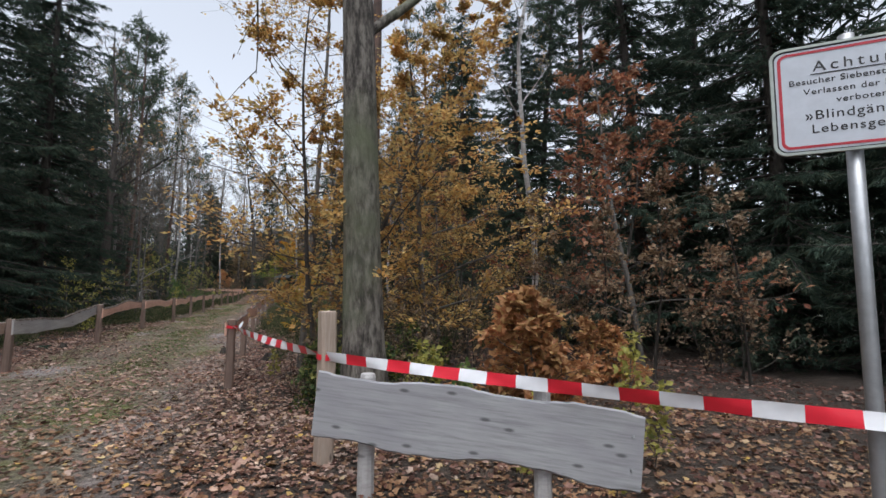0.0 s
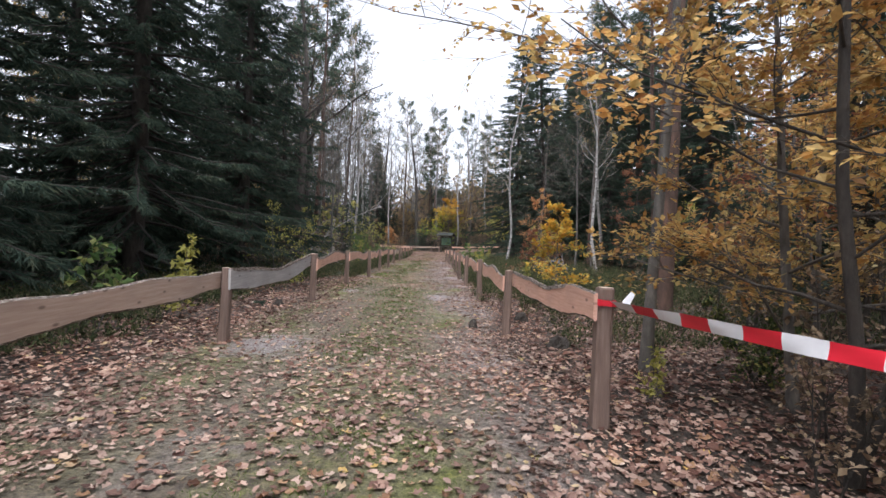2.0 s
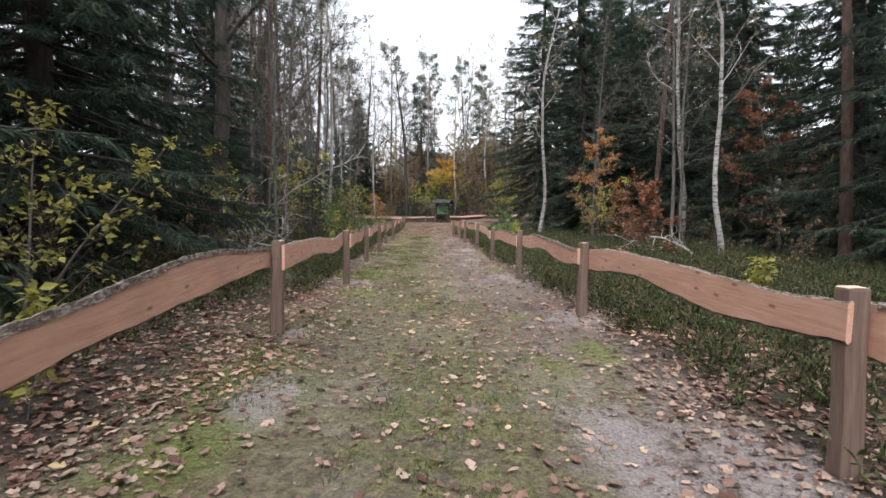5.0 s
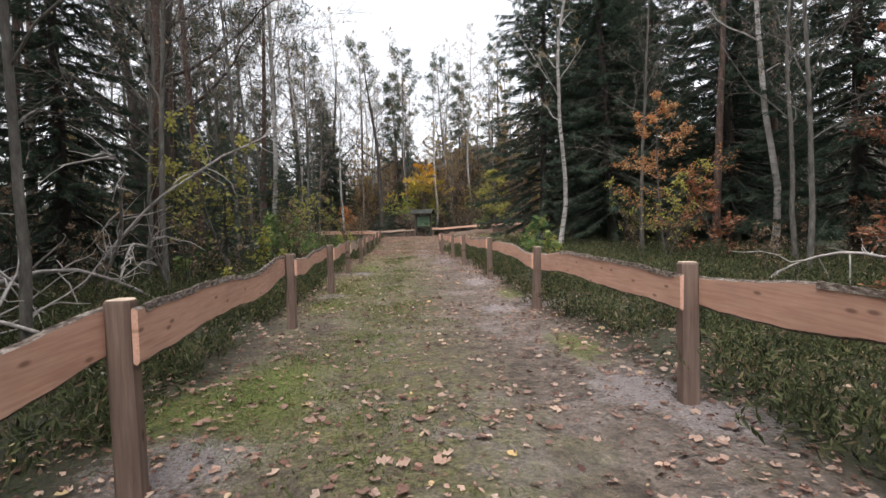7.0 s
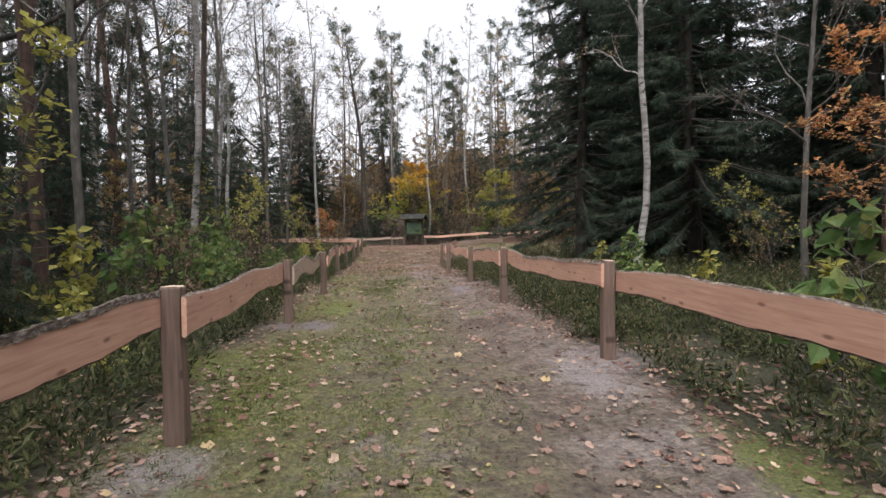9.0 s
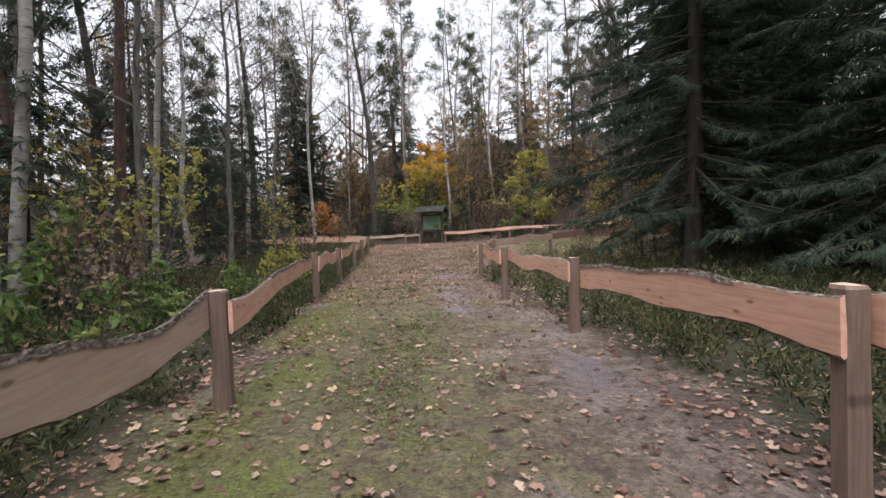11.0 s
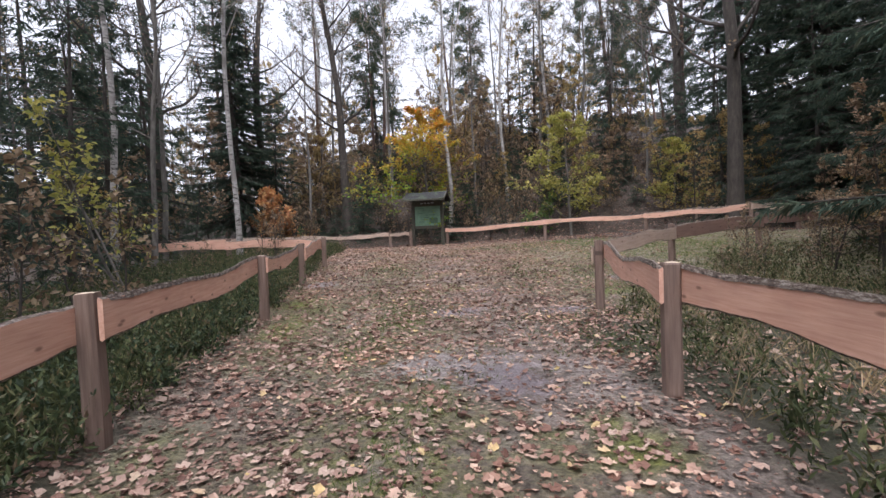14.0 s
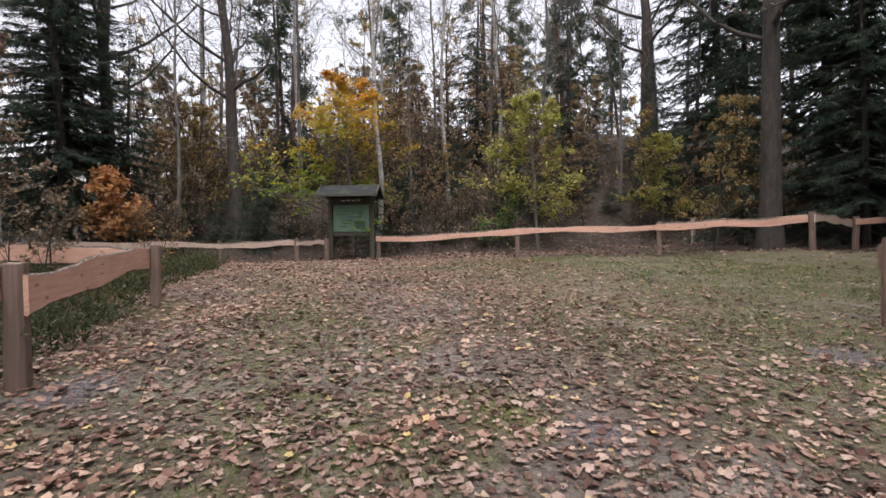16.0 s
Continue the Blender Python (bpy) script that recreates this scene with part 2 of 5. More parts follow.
HEATHER = leafy("heather", [(0, (.036, .046, .026)), (.35, (.072, .09, .043)), (.65, (.122, .145, .068)), (.85, (.18, .185, .10)), (.95, (.19, .135, .09)), (1, (.32, .27, .20))], .35, .85, .08, 2.6)
BILBERRY = leafy("bilberry", [(0, (.032, .052, .03)), (.5, (.07, .105, .052)), (.9, (.12, .155, .078)), (1, (.26, .19, .10))], .35, .5, .3, 2.6)
GRASS = leafy("grass_blades", [(0, (.06, .10, .025)), (.5, (.11, .17, .04)), (.85, (.18, .23, .06)), (1, (.27, .25, .11))], .35)
DRYGRASS = leafy("dry_grass", [(0, (.20, .15, .08)), (.6, (.34, .27, .16)), (1, (.46, .38, .25))], .3)


# bare and mossy places of the ground: x, y, half width, half length
MOSS = [(-3.5, 17.95, .35, .6), (-3.9, 17.6, .25, .4), (-3.35, 15.6, .3, .6), (-.93, 18.8, .2, .5), (-3.65, 21.5, .3, .7), (-.83, 22.1, .2, .5), (-4.15, 24.3, .4, .5), (-3.45, 27.2, .25, .7), (-4.05, 31.6, .2, .4),
        (-3.95, 34.8, .14, .3), (-3.43, 11.1, .2, .35), (.45, 40.55, .3, .22), (-3.6, 29.3, .3, .5), (-.95, 12.6, .2, .4)]
SAND = [(-.92, 17.6, .28, .35), (-.67, 17.1, .28, .28), (-3.6, 16.9, .32, .3), (-.62, 21.4, .3, .5), (-1.17, 23.6, .2, .5), (-3.78, 22.5, .25, .25), (-.85, 24.05, .32, .45), (-3.33, 11.6, .2, .5), (-1.32, 11.1, .2, .6),
        (-.76, 10.9, .25, .35), (-3.16, 6.3, .35, .6), (-2.2, 37.6, .6, .4), (-1.25, 20.9, .25, .3), (-.7, 13.9, .3, .4), (-3.55, 13.1, .22, .25)]
MUD = [(-2.0, 32.15, .25, .5), (-1.95, 33.8, .22, .8), (-1.86, 35.05, .3, .5), (-1.95, 37.2, .3, .4), (-3.57, 25.9, .22, .25), (-3.95, 25.9, .2, .2), (-4.07, 33.0, .2, .25), (-1.34, 41.1, .2, .18), (-1.96, 39.8, .28, .22),
       (-.63, 39.6, .4, .2), (1.15, 41.6, .28, .25), (-4.0, 42.4, .3, .3), (-1.4, 29.0, .2, .5)]
EARTH = [(-1.26, 26.1, .16, .5), (-1.6, 25.8, .2, .35), (-.67, 40.3, .35, .18), (-1.1, 14.6, .2, .4), (-1.0, 28.0, .2, .5), (-3.5, 20.0, .15, .4), (-.2, 7.3, .3, .5)]


def patches_at(spots, x, y):
    """How much of a patch lies at x, y: 1 in its heart, 0 outside."""
    k = np.zeros(np.shape(x))
    for px, py, rx, ry in spots:
        k = np.maximum(k, np.exp(-.7 * (((x - px) / rx) ** 2 + ((y - py) / ry) ** 2)))
    return k


def ground_material():
    m, n, l, p = node_material("ground_soil")
    geo = n.new("ShaderNodeTexCoord").outputs["Object"]
    sep = n.new("ShaderNodeSeparateXYZ")
    l.new(geo, sep.inputs[0])
    X, Y = sep.outputs[0], sep.outputs[1]
    fine, mid, broad = noise_node(n, l, geo, 55, 6, .7), noise_node(n, l, geo, 7, 6, .65), noise_node(n, l, geo, .9, 5, .6)
    dirt = ramp(n, l, mid, [(.28, (.085, .066, .055)), (.5, (.18, .143, .122)), (.74, (.29, .24, .21))])
    dirt = mixed(n, l, .6, dirt, ramp(n, l, fine, [(.3, (.35, .33, .32)), (.65, (1, 1, 1))]), "MULTIPLY")
    sand = ramp(n, l, fine, [(.3, (.20, .17, .165)), (.7, (.42, .375, .375))])
    sandy = ramp(n, l, noise_node(n, l, geo, 1.1, 4), [(.53, (0, 0, 0)), (.64, (.62, .62, .62))])
    dirt = mixed(n, l, sandy, dirt, sand)

    def patch_mask(name, most):
        """A patch with a frayed edge."""
        at = n.new("ShaderNodeAttribute")
        at.attribute_name = name
        q = math_node(n, l, "ADD", math_node(n, l, "MULTIPLY_ADD", mid, 1.5, -.75), math_node(n, l, "MULTIPLY_ADD", fine, .9, -.45))
        return ramp(n, l, math_node(n, l, "ADD", at.outputs["Fac"], q), [(.30, (0, 0, 0)), (.78, (most,) * 3)])

    wet = patch_mask("mud", .9)
    grass = ramp(n, l, fine, [(.25, (.06, .064, .02)), (.5, (.145, .145, .056)), (.75, (.25, .24, .105))])
    moss = ramp(n, l, fine, [(.25, (.06, .075, .014)), (.7, (.19, .21, .042))])
    # distance from the middle of the way
    along = math_node(n, l, "MULTIPLY_ADD", Y, -.018, -2.03)
    off = math_node(n, l, "SUBTRACT", X, along)
    wav = math_node(n, l, "MULTIPLY_ADD", broad, .9, -.45)
    off = math_node(n, l, "ADD", off, wav)
    green = math_node(n, l, "MAXIMUM", math_node(n, l, "MULTIPLY_ADD", Y, -.06, -1.5), -2.75)
    strip = math_node(n, l, "ABSOLUTE", math_node(n, l, "MULTIPLY_ADD", wav, .5, math_node(n, l, "SUBTRACT", X, green)))
    g1 = ramp(n, l, strip, [(.30, (1, 1, 1)), (1.0, (.12, .12, .12))])
    g2 = ramp(n, l, mid, [(.38, (.15, .15, .15)), (.62, (1, 1, 1))])
    gm = mixed(n, l, 1.0, g1, g2, "MULTIPLY")
    c = mixed(n, l, gm, dirt, grass)
    edge = math_node(n, l, "ABSOLUTE", math_node(n, l, "ADD", off, 1.25))
    m1 = ramp(n, l, edge, [(.1, (.9, .9, .9)), (.75, (0, 0, 0))])
    m2 = ramp(n, l, noise_node(n, l, geo, .55, 4), [(.40, (0, 0, 0)), (.58, (1, 1, 1))])
    c = mixed(n, l, mixed(n, l, 1.0, m1, m2, "MULTIPLY"), c, moss)
    edge_r = math_node(n, l, "ABSOLUTE", math_node(n, l, "ADD", off, -1.35))
    s1 = ramp(n, l, edge_r, [(.15, (.32, .32, .32)), (.6, (0, 0, 0))])
    c = mixed(n, l, mixed(n, l, 1.0, s1, ramp(n, l, mid, [(.35, (0, 0, 0)), (.6, (1, 1, 1))]), "MULTIPLY"), c, sand)
    m3 = ramp(n, l, math_node(n, l, "ABSOLUTE", math_node(n, l, "ADD", off, -1.0)), [(.1, (.9, .9, .9)), (.5, (0, 0, 0))])
    m4 = ramp(n, l, noise_node(n, l, geo, .8, 4), [(.54, (0, 0, 0)), (.66, (1, 1, 1))])
    c = mixed(n, l, mixed(n, l, 1.0, m3, m4, "MULTIPLY"), c, moss)
    # grassy place beyond the end of the way
    far = ramp(n, l, math_node(n, l, "MULTIPLY_ADD", Y, .1, -3.7), [(0, (0, 0, 0)), (.35, (1, 1, 1))])
    right = ramp(n, l, math_node(n, l, "MULTIPLY_ADD", X, .25, .45), [(0, (0, 0, 0)), (.6, (.95, .95, .95))])
    gf = mixed(n, l, 1.0, mixed(n, l, 1.0, far, right, "MULTIPLY"), g2, "MULTIPLY")
    c = mixed(n, l, gf, c, grass)
    # woodland soil away from the way
    out = ramp(n, l, math_node(n, l, "MULTIPLY", math_node(n, l, "ABSOLUTE", off), .2), [(.31, (0, 0, 0)), (.39, (1, 1, 1))])
    near = ramp(n, l, math_node(n, l, "MULTIPLY_ADD", Y, .1, -3.8), [(0, (1, 1, 1)), (.2, (0, 0, 0))])
    soil = ramp(n, l, mid, [(.3, (.022, .017, .013)), (.55, (.055, .040, .030)), (.75, (.11, .08, .06))])
    c = mixed(n, l, mixed(n, l, 1.0, out, near, "MULTIPLY"), c, soil)
    yon = math_node(n, l, "MULTIPLY_ADD", math_node(n, l, "MAXIMUM", X, 0.0), .85, math_node(n, l, "ADD", Y, wav))
    beyond = ramp(n, l, math_node(n, l, "MULTIPLY", yon, .01), [(.522, (0, 0, 0)), (.535, (1, 1, 1))])
    c = mixed(n, l, beyond, c, soil)
    clod = noise_node(n, l, geo, 24, 5, .7)
    c = mixed(n, l, .85, c, ramp(n, l, clod, [(.32, (.42, .41, .40)), (.5, (1.02, 1.0, .97)), (.68, (1.6, 1.55, 1.48))]), "MULTIPLY")
    heath = ramp(n, l, math_node(n, l, "MULTIPLY", Y, .02), [(.22, (0, 0, 0)), (.30, (1, 1, 1)), (.9, (1, 1, 1)), (1, (0, 0, 0))])
    hg = ramp(n, l, fine, [(.3, (.022, .026, .014)), (.7, (.07, .075, .038))])
    c = mixed(n, l, mixed(n, l, 1.0, mixed(n, l, 1.0, out, near, "MULTIPLY"), heath, "MULTIPLY"), c, hg)
    c = mixed(n, l, patch_mask("earth", .8), c, ramp(n, l, fine, [(.3, (.05, .034, .028)), (.7, (.13, .092, .075))]))
    c = mixed(n, l, patch_mask("sand", .85), c, ramp(n, l, fine, [(.28, (.17, .14, .135)), (.5, (.32, .28, .28)), (.72, (.47, .43, .43))]))
    c = mixed(n, l, patch_mask("moss", .85), c, ramp(n, l, fine, [(.3, (.05, .065, .014)), (.5, (.14, .175, .035)), (.7, (.27, .30, .075))]))
    c = mixed(n, l, wet, c, ramp(n, l, fine, [(.3, (.12, .10, .11)), (.7, (.27, .23, .255))]))
    l.new(c, p.inputs["Base Color"])
    l.new(mixed(n, l, wet, ramp(n, l, broad, [(.35, (.6, .6, .6)), (.6, (.95, .95, .95))]), (.42, .42, .42)), p.inputs["Roughness"])
    h = math_node(n, l, "MULTIPLY_ADD", clod, .9, math_node(n, l, "MULTIPLY", fine, .7))
    bumped(n, l, p, h, .9, .06)
    return m


# ---- mesh helpers ----
class Geo:
    """Vertices and faces gathered up for one mesh."""

    def __init__(self):
        self.v, self.f, self.n = [], [], 0

    def add(self, v, f):
        v = np.asarray(v, float)
        self.v.append(v)
        self.f.extend((np.asarray(f) + self.n).tolist())
        self.n += len(v)

    def tube(self, pts, radii, sides=6, cap=True):
        pts, radii = np.asarray(pts, float), np.asarray(radii, float)
        t = np.gradient(pts, axis=0)
        t /= np.linalg.norm(t, axis=1)[:, None] + 1e-9
        ref = np.where(np.abs(t[:, 2:3]) > .9, [[1.0, 0, 0]], [[0, 0, 1.0]])
        a = np.cross(t, ref)
        a /= np.linalg.norm(a, axis=1)[:, None] + 1e-9
        for i in range(1, len(a)):
            q = a[i - 1] - t[i] * (a[i - 1] @ t[i])
            a[i] = q / (np.linalg.norm(q) + 1e-9)
        b = np.cross(t, a)
        ang = np.arange(sides) * 2 * np.pi / sides
        v = (pts[:, None] + radii[:, None, None] * (np.cos(ang)[None, :, None] * a[:, None] + np.sin(ang)[None, :, None] * b[:, None])).reshape(-1, 3)
        i, j = np.meshgrid(np.arange(len(pts) - 1), np.arange(sides), indexing="ij")
        k = (j + 1) % sides
        f = np.stack([i * sides + j, i * sides + k, (i + 1) * sides + k, (i + 1) * sides + j], -1).reshape(-1, 4)
        self.add(v, f)
        if cap:
            self.f.append(list(range(self.n - sides, self.n)))

    def leaves(self, P, D, N, size, shape, faces):
        """One copy of a flat shape (u along, v across, h up) at each place."""
        D = D / (np.linalg.norm(D, axis=1)[:, None] + 1e-9)
        S = np.cross(N, D)
        S /= np.linalg.norm(S, axis=1)[:, None] + 1e-9
        N = np.cross(D, S)
        shape = np.asarray(shape, float)
        s = np.asarray(size)[:, None, None]
        v = P[:, None] + s * (D[:, None] * shape[None, :, 0:1] + S[:, None] * shape[None, :, 1:2] + N[:, None] * shape[None, :, 2:3])
        k = len(shape)
        base = (np.arange(len(P)) * k)[:, None]
        self.v.append(v.reshape(-1, 3))
        for f in faces:
            self.f.extend((base + np.asarray(f)[None] + self.n).tolist())
        self.n += len(P) * k

    def box(self, lo, hi):
        (a, b, c), (d, e, g) = lo, hi
        self.add([(a, b, c), (d, b, c), (d, e, c), (a, e, c), (a, b, g), (d, b, g), (d, e, g), (a, e, g)],
                 [(0, 3, 2, 1), (4, 5, 6, 7), (0, 1, 5, 4), (1, 2, 6, 5), (2, 3, 7, 6), (3, 0, 4, 7)])


def mesh_of(name, geo, material, soft=False):
    me = bpy.data.meshes.new(name)
    me.from_pydata(np.concatenate(geo.v).tolist(), [], geo.f)
    me.materials.append(material)
    if soft:
        me.polygons.foreach_set("use_smooth", [True] * len(me.polygons))
    me.update()
    return me


def part(name, geo, material, parent=None, label="", soft=False):
    ob = new(name, geo if isinstance(geo, bpy.types.Mesh) else mesh_of(name, geo, material, soft))
    if parent:
        ob.parent = parent
    return tagged(ob, label)


def thing(name, label, category, group="", m=None):
    ob = new(name)
    ob.empty_display_size = .1
    if m is not None:
        ob.matrix_basis = m
    return tagged(ob, label, category, group)


LEAF = [(0, 0, 0), (.45, .32, .07), (1, 0, -.05), (.45, -.32, .07)]
LEAF_F = [(0, 1, 2), (0, 2, 3)]
LOBED = [(0, 0, .02), (.14, .38, .09), (.40, .20, .0), (.60, .46, .13), (1, 0, .10), (.64, -.43, .06), (.42, -.18, .0), (.16, -.36, .12)]
LOBED_F = [(0, 2, 1), (0, 4, 2), (2, 4, 3), (0, 6, 4), (6, 5, 4), (0, 7, 6)]
SPRAY = [(0, 0, 0), (.5, .045, 0), (1, 0, -.16), (.5, -.045, 0), (.08, 0, 0), (.22, 0, 0), (.50, .27, -.09), (.50, -.27, -.09), (.38, 0, 0), (.52, 0, -.02), (.82, .20, -.16), (.82, -.20, -.16)]
SPRAY_F = [(0, 1, 2), (0, 2, 3), (4, 5, 6), (5, 4, 7), (8, 9, 10), (9, 8, 11)]
NEEDLE = [(0, .02, 0), (0, -.02, 0), (1, 0, 0)]
NEEDLE_F = [(0, 1, 2)]

# ---- ground: one sheet to the horizon ----
def steps(lo, hi, step, far):
    mid = np.arange(lo, hi + step / 2, step)
    out = step * np.cumsum(1.16 ** np.arange(1, 60))
    out = out[out < far]
    return np.concatenate([(lo - out)[::-1], mid, hi + out])


gx, gy = steps(-8, 9, .16, 500), steps(-5, 57, .16, 500)
XX, YY = np.meshgrid(gx, gy)
g = Geo()
ii, jj = np.meshgrid(np.arange(len(gy) - 1), np.arange(len(gx) - 1), indexing="ij")
w = len(gx)
g.add(np.stack([XX, YY, height(XX, YY)], -1).reshape(-1, 3), np.stack([ii * w + jj, ii * w + jj + 1, (ii + 1) * w + jj + 1, (ii + 1) * w + jj], -1).reshape(-1, 4))
ground_mesh = mesh_of("ground", g, ground_material(), True)
for kind_of, spots in (("moss", MOSS), ("sand", SAND), ("mud", MUD), ("earth", EARTH)):
    ground_mesh.attributes.new(kind_of, "FLOAT", "POINT").data.foreach_set("value", patches_at(spots, XX, YY).ravel().astype(np.float32))
tagged(part("ground", ground_mesh, None), "trodden forest path with mossy grass strip and sandy soil", "ground", kind="structure")


# ---- fences ----
def post_mesh(tall, size, seed, material, bevel=.018):
    """A squared post with chamfered corners, a little out of true, and a pale sawn top."""
    rnd = random.Random(seed)
    h, b = size / 2, bevel
    ring = [(-h + b, -h), (h - b, -h), (h, -h + b), (h, h - b), (h - b, h), (-h + b, h), (-h, h - b), (-h, -h + b)]
    g = Geo()
    v, levels = [], [-.12, .02, tall * .35, tall * .7, tall - .012, tall]
    for n, z in enumerate(levels):
        k = 1 + rnd.uniform(-.03, .03) + (.05 if n == 1 else 0) - (.10 if n == 5 else 0)
        dx, dy = rnd.uniform(-.004, .004), rnd.uniform(-.004, .004)
        v += [(x * k + dx, y * k + dy, z + (rnd.uniform(-.004, .004) if n == 5 else 0)) for x, y in ring]
    f = [[n * 8 + i, n * 8 + (i + 1) % 8, n * 8 + 8 + (i + 1) % 8, n * 8 + 8 + i] for n in range(len(levels) - 1) for i in range(8)]
    g.v.append(np.array(v))
    g.f, g.n = f + [list(range(40, 48))], len(v)
    me = mesh_of("post", g, material)
    me.materials.append(ENDGRAIN)
    me.polygons[len(me.polygons) - 1].material_index = 1
    return me


def upright_grain(me):
    """Lay the grain of a post along its height by turning its mesh: local x runs up."""
    me.transform(Matrix.Rotation(radians(90), 4, "Y"))
    return me


def plank(parent, a, b, wide, material, seed, bark=True, hump=.05, label="", wave=None):
    """A waney-edged slab from a to b (both at the slab's middle height), with its wavy edges and bark left on top."""
    rnd = random.Random(seed)
    a, b = Vector(a), Vector(b)
    length = (b - a).length
    n = 36
    s = np.linspace(0, 1, n)
    ph = [rnd.uniform(0, 6.28) for _ in range(8)]
    k1, k2 = rnd.uniform(.7, 1.3), rnd.uniform(1.6, 2.6)
    bend = hump * np.sin(s * 6.28 * k1 + ph[0]) * .8
    if wave:
        bend = wave[0] * np.sin(s * 6.28 * wave[1] + wave[2])
    top = wide / 2 + bend + .013 * np.sin(s * 6.28 * k2 + ph[1]) + .003 * np.sin(s * 40 + ph[2]) + .002 * np.sin(s * 97 + ph[3])
    bot = -wide / 2 + bend * .85 + .018 * np.sin(s * 6.28 * k2 * .8 + ph[4]) + .004 * np.sin(s * 31 + ph[5]) + .003 * np.sin(s * 83 + ph[6])
    x, th = s * length, .013
    cup = .006 * np.sin(s * 5 + ph[7])
    rings = np.stack([np.stack([x, cup - th, bot + .011], -1), np.stack([x, cup - th, (top + bot) / 2], -1), np.stack([x, cup - th, top - .010], -1), np.stack([x, cup - th * .5, top], -1),
                      np.stack([x, cup + th, top - .012], -1), np.stack([x, cup + th, (top + bot) / 2], -1), np.stack([x, cup + th, bot + .014], -1), np.stack([x, cup, bot], -1)], 1)
    g = Geo()
    i, j = np.meshgrid(np.arange(n - 1), np.arange(8), indexing="ij")
    g.add(rings.reshape(-1, 3), np.stack([i * 8 + j, (i + 1) * 8 + j, (i + 1) * 8 + (j + 1) % 8, i * 8 + (j + 1) % 8], -1).reshape(-1, 4))
    g.f += [list(range(8)), list(range(g.n - 8, g.n))[::-1]]
    turn = (b - a).to_track_quat("X", "Z").to_matrix().to_4x4()
    me = mesh_of("plank", g, material)
    if bark is not None:
        # the waney rims keep a line of dark bast
        me.materials.append(BARK_EDGE)
        for q, face in enumerate(me.polygons[:(n - 1) * 8]):
            if q % 8 in (2, 3, 6, 7):
                face.material_index = 1
    ob = part("plank", me, None, parent, label)
    ob.matrix_basis = Matrix.Translation(a) @ turn
    if bark:
        lo, hi = rnd.choice([(.02, .98), (.02, .98), (.02, .72), (.2, .97)])
        q = np.linspace(lo, hi, 90)
        tz = np.interp(q, s, top)
        cc = np.interp(q, s, cup)
        rr = np.random.RandomState(seed)
        up = tz + .003 + rr.uniform(0, .007, 90)
        fr = cc - th + rr.uniform(.000, .007, 90)
        bk = cc + th + rr.uniform(.001, .008, 90)
        low = tz - rr.uniform(-.002, .006, 90)
        xx = q * length
        rings = np.stack([np.stack([xx, fr, low], -1), np.stack([xx, fr * .8, up - .003], -1), np.stack([xx, bk * .7, up], -1), np.stack([xx, bk, low - .025], -1)], 1)
        g = Geo()
        i, j = np.meshgrid(np.arange(89), np.arange(4), indexing="ij")
        g.add(rings.reshape(-1, 3), np.stack([i * 4 + j, (i + 1) * 4 + j, (i + 1) * 4 + (j + 1) % 4, i * 4 + (j + 1) % 4], -1).reshape(-1, 4))
        g.f += [[0, 1, 2, 3], [g.n - 1, g.n - 2, g.n - 3, g.n - 4]]
        part("bark", g, BARK_EDGE, ob, "rough grey-brown bark edge")
    # two screws at each end
    for sx in (.055, length - .055):
        for sz in (-wide * .22, wide * .22):
            z = float(np.interp(sx / length, s, (top + bot) / 2)) + sz
            c = Geo()
            c.tube([(sx, -th - .001, z), (sx, -th - .004, z)], [.007, .006], 6)
            part("screw", c, STEEL, ob)
    return ob


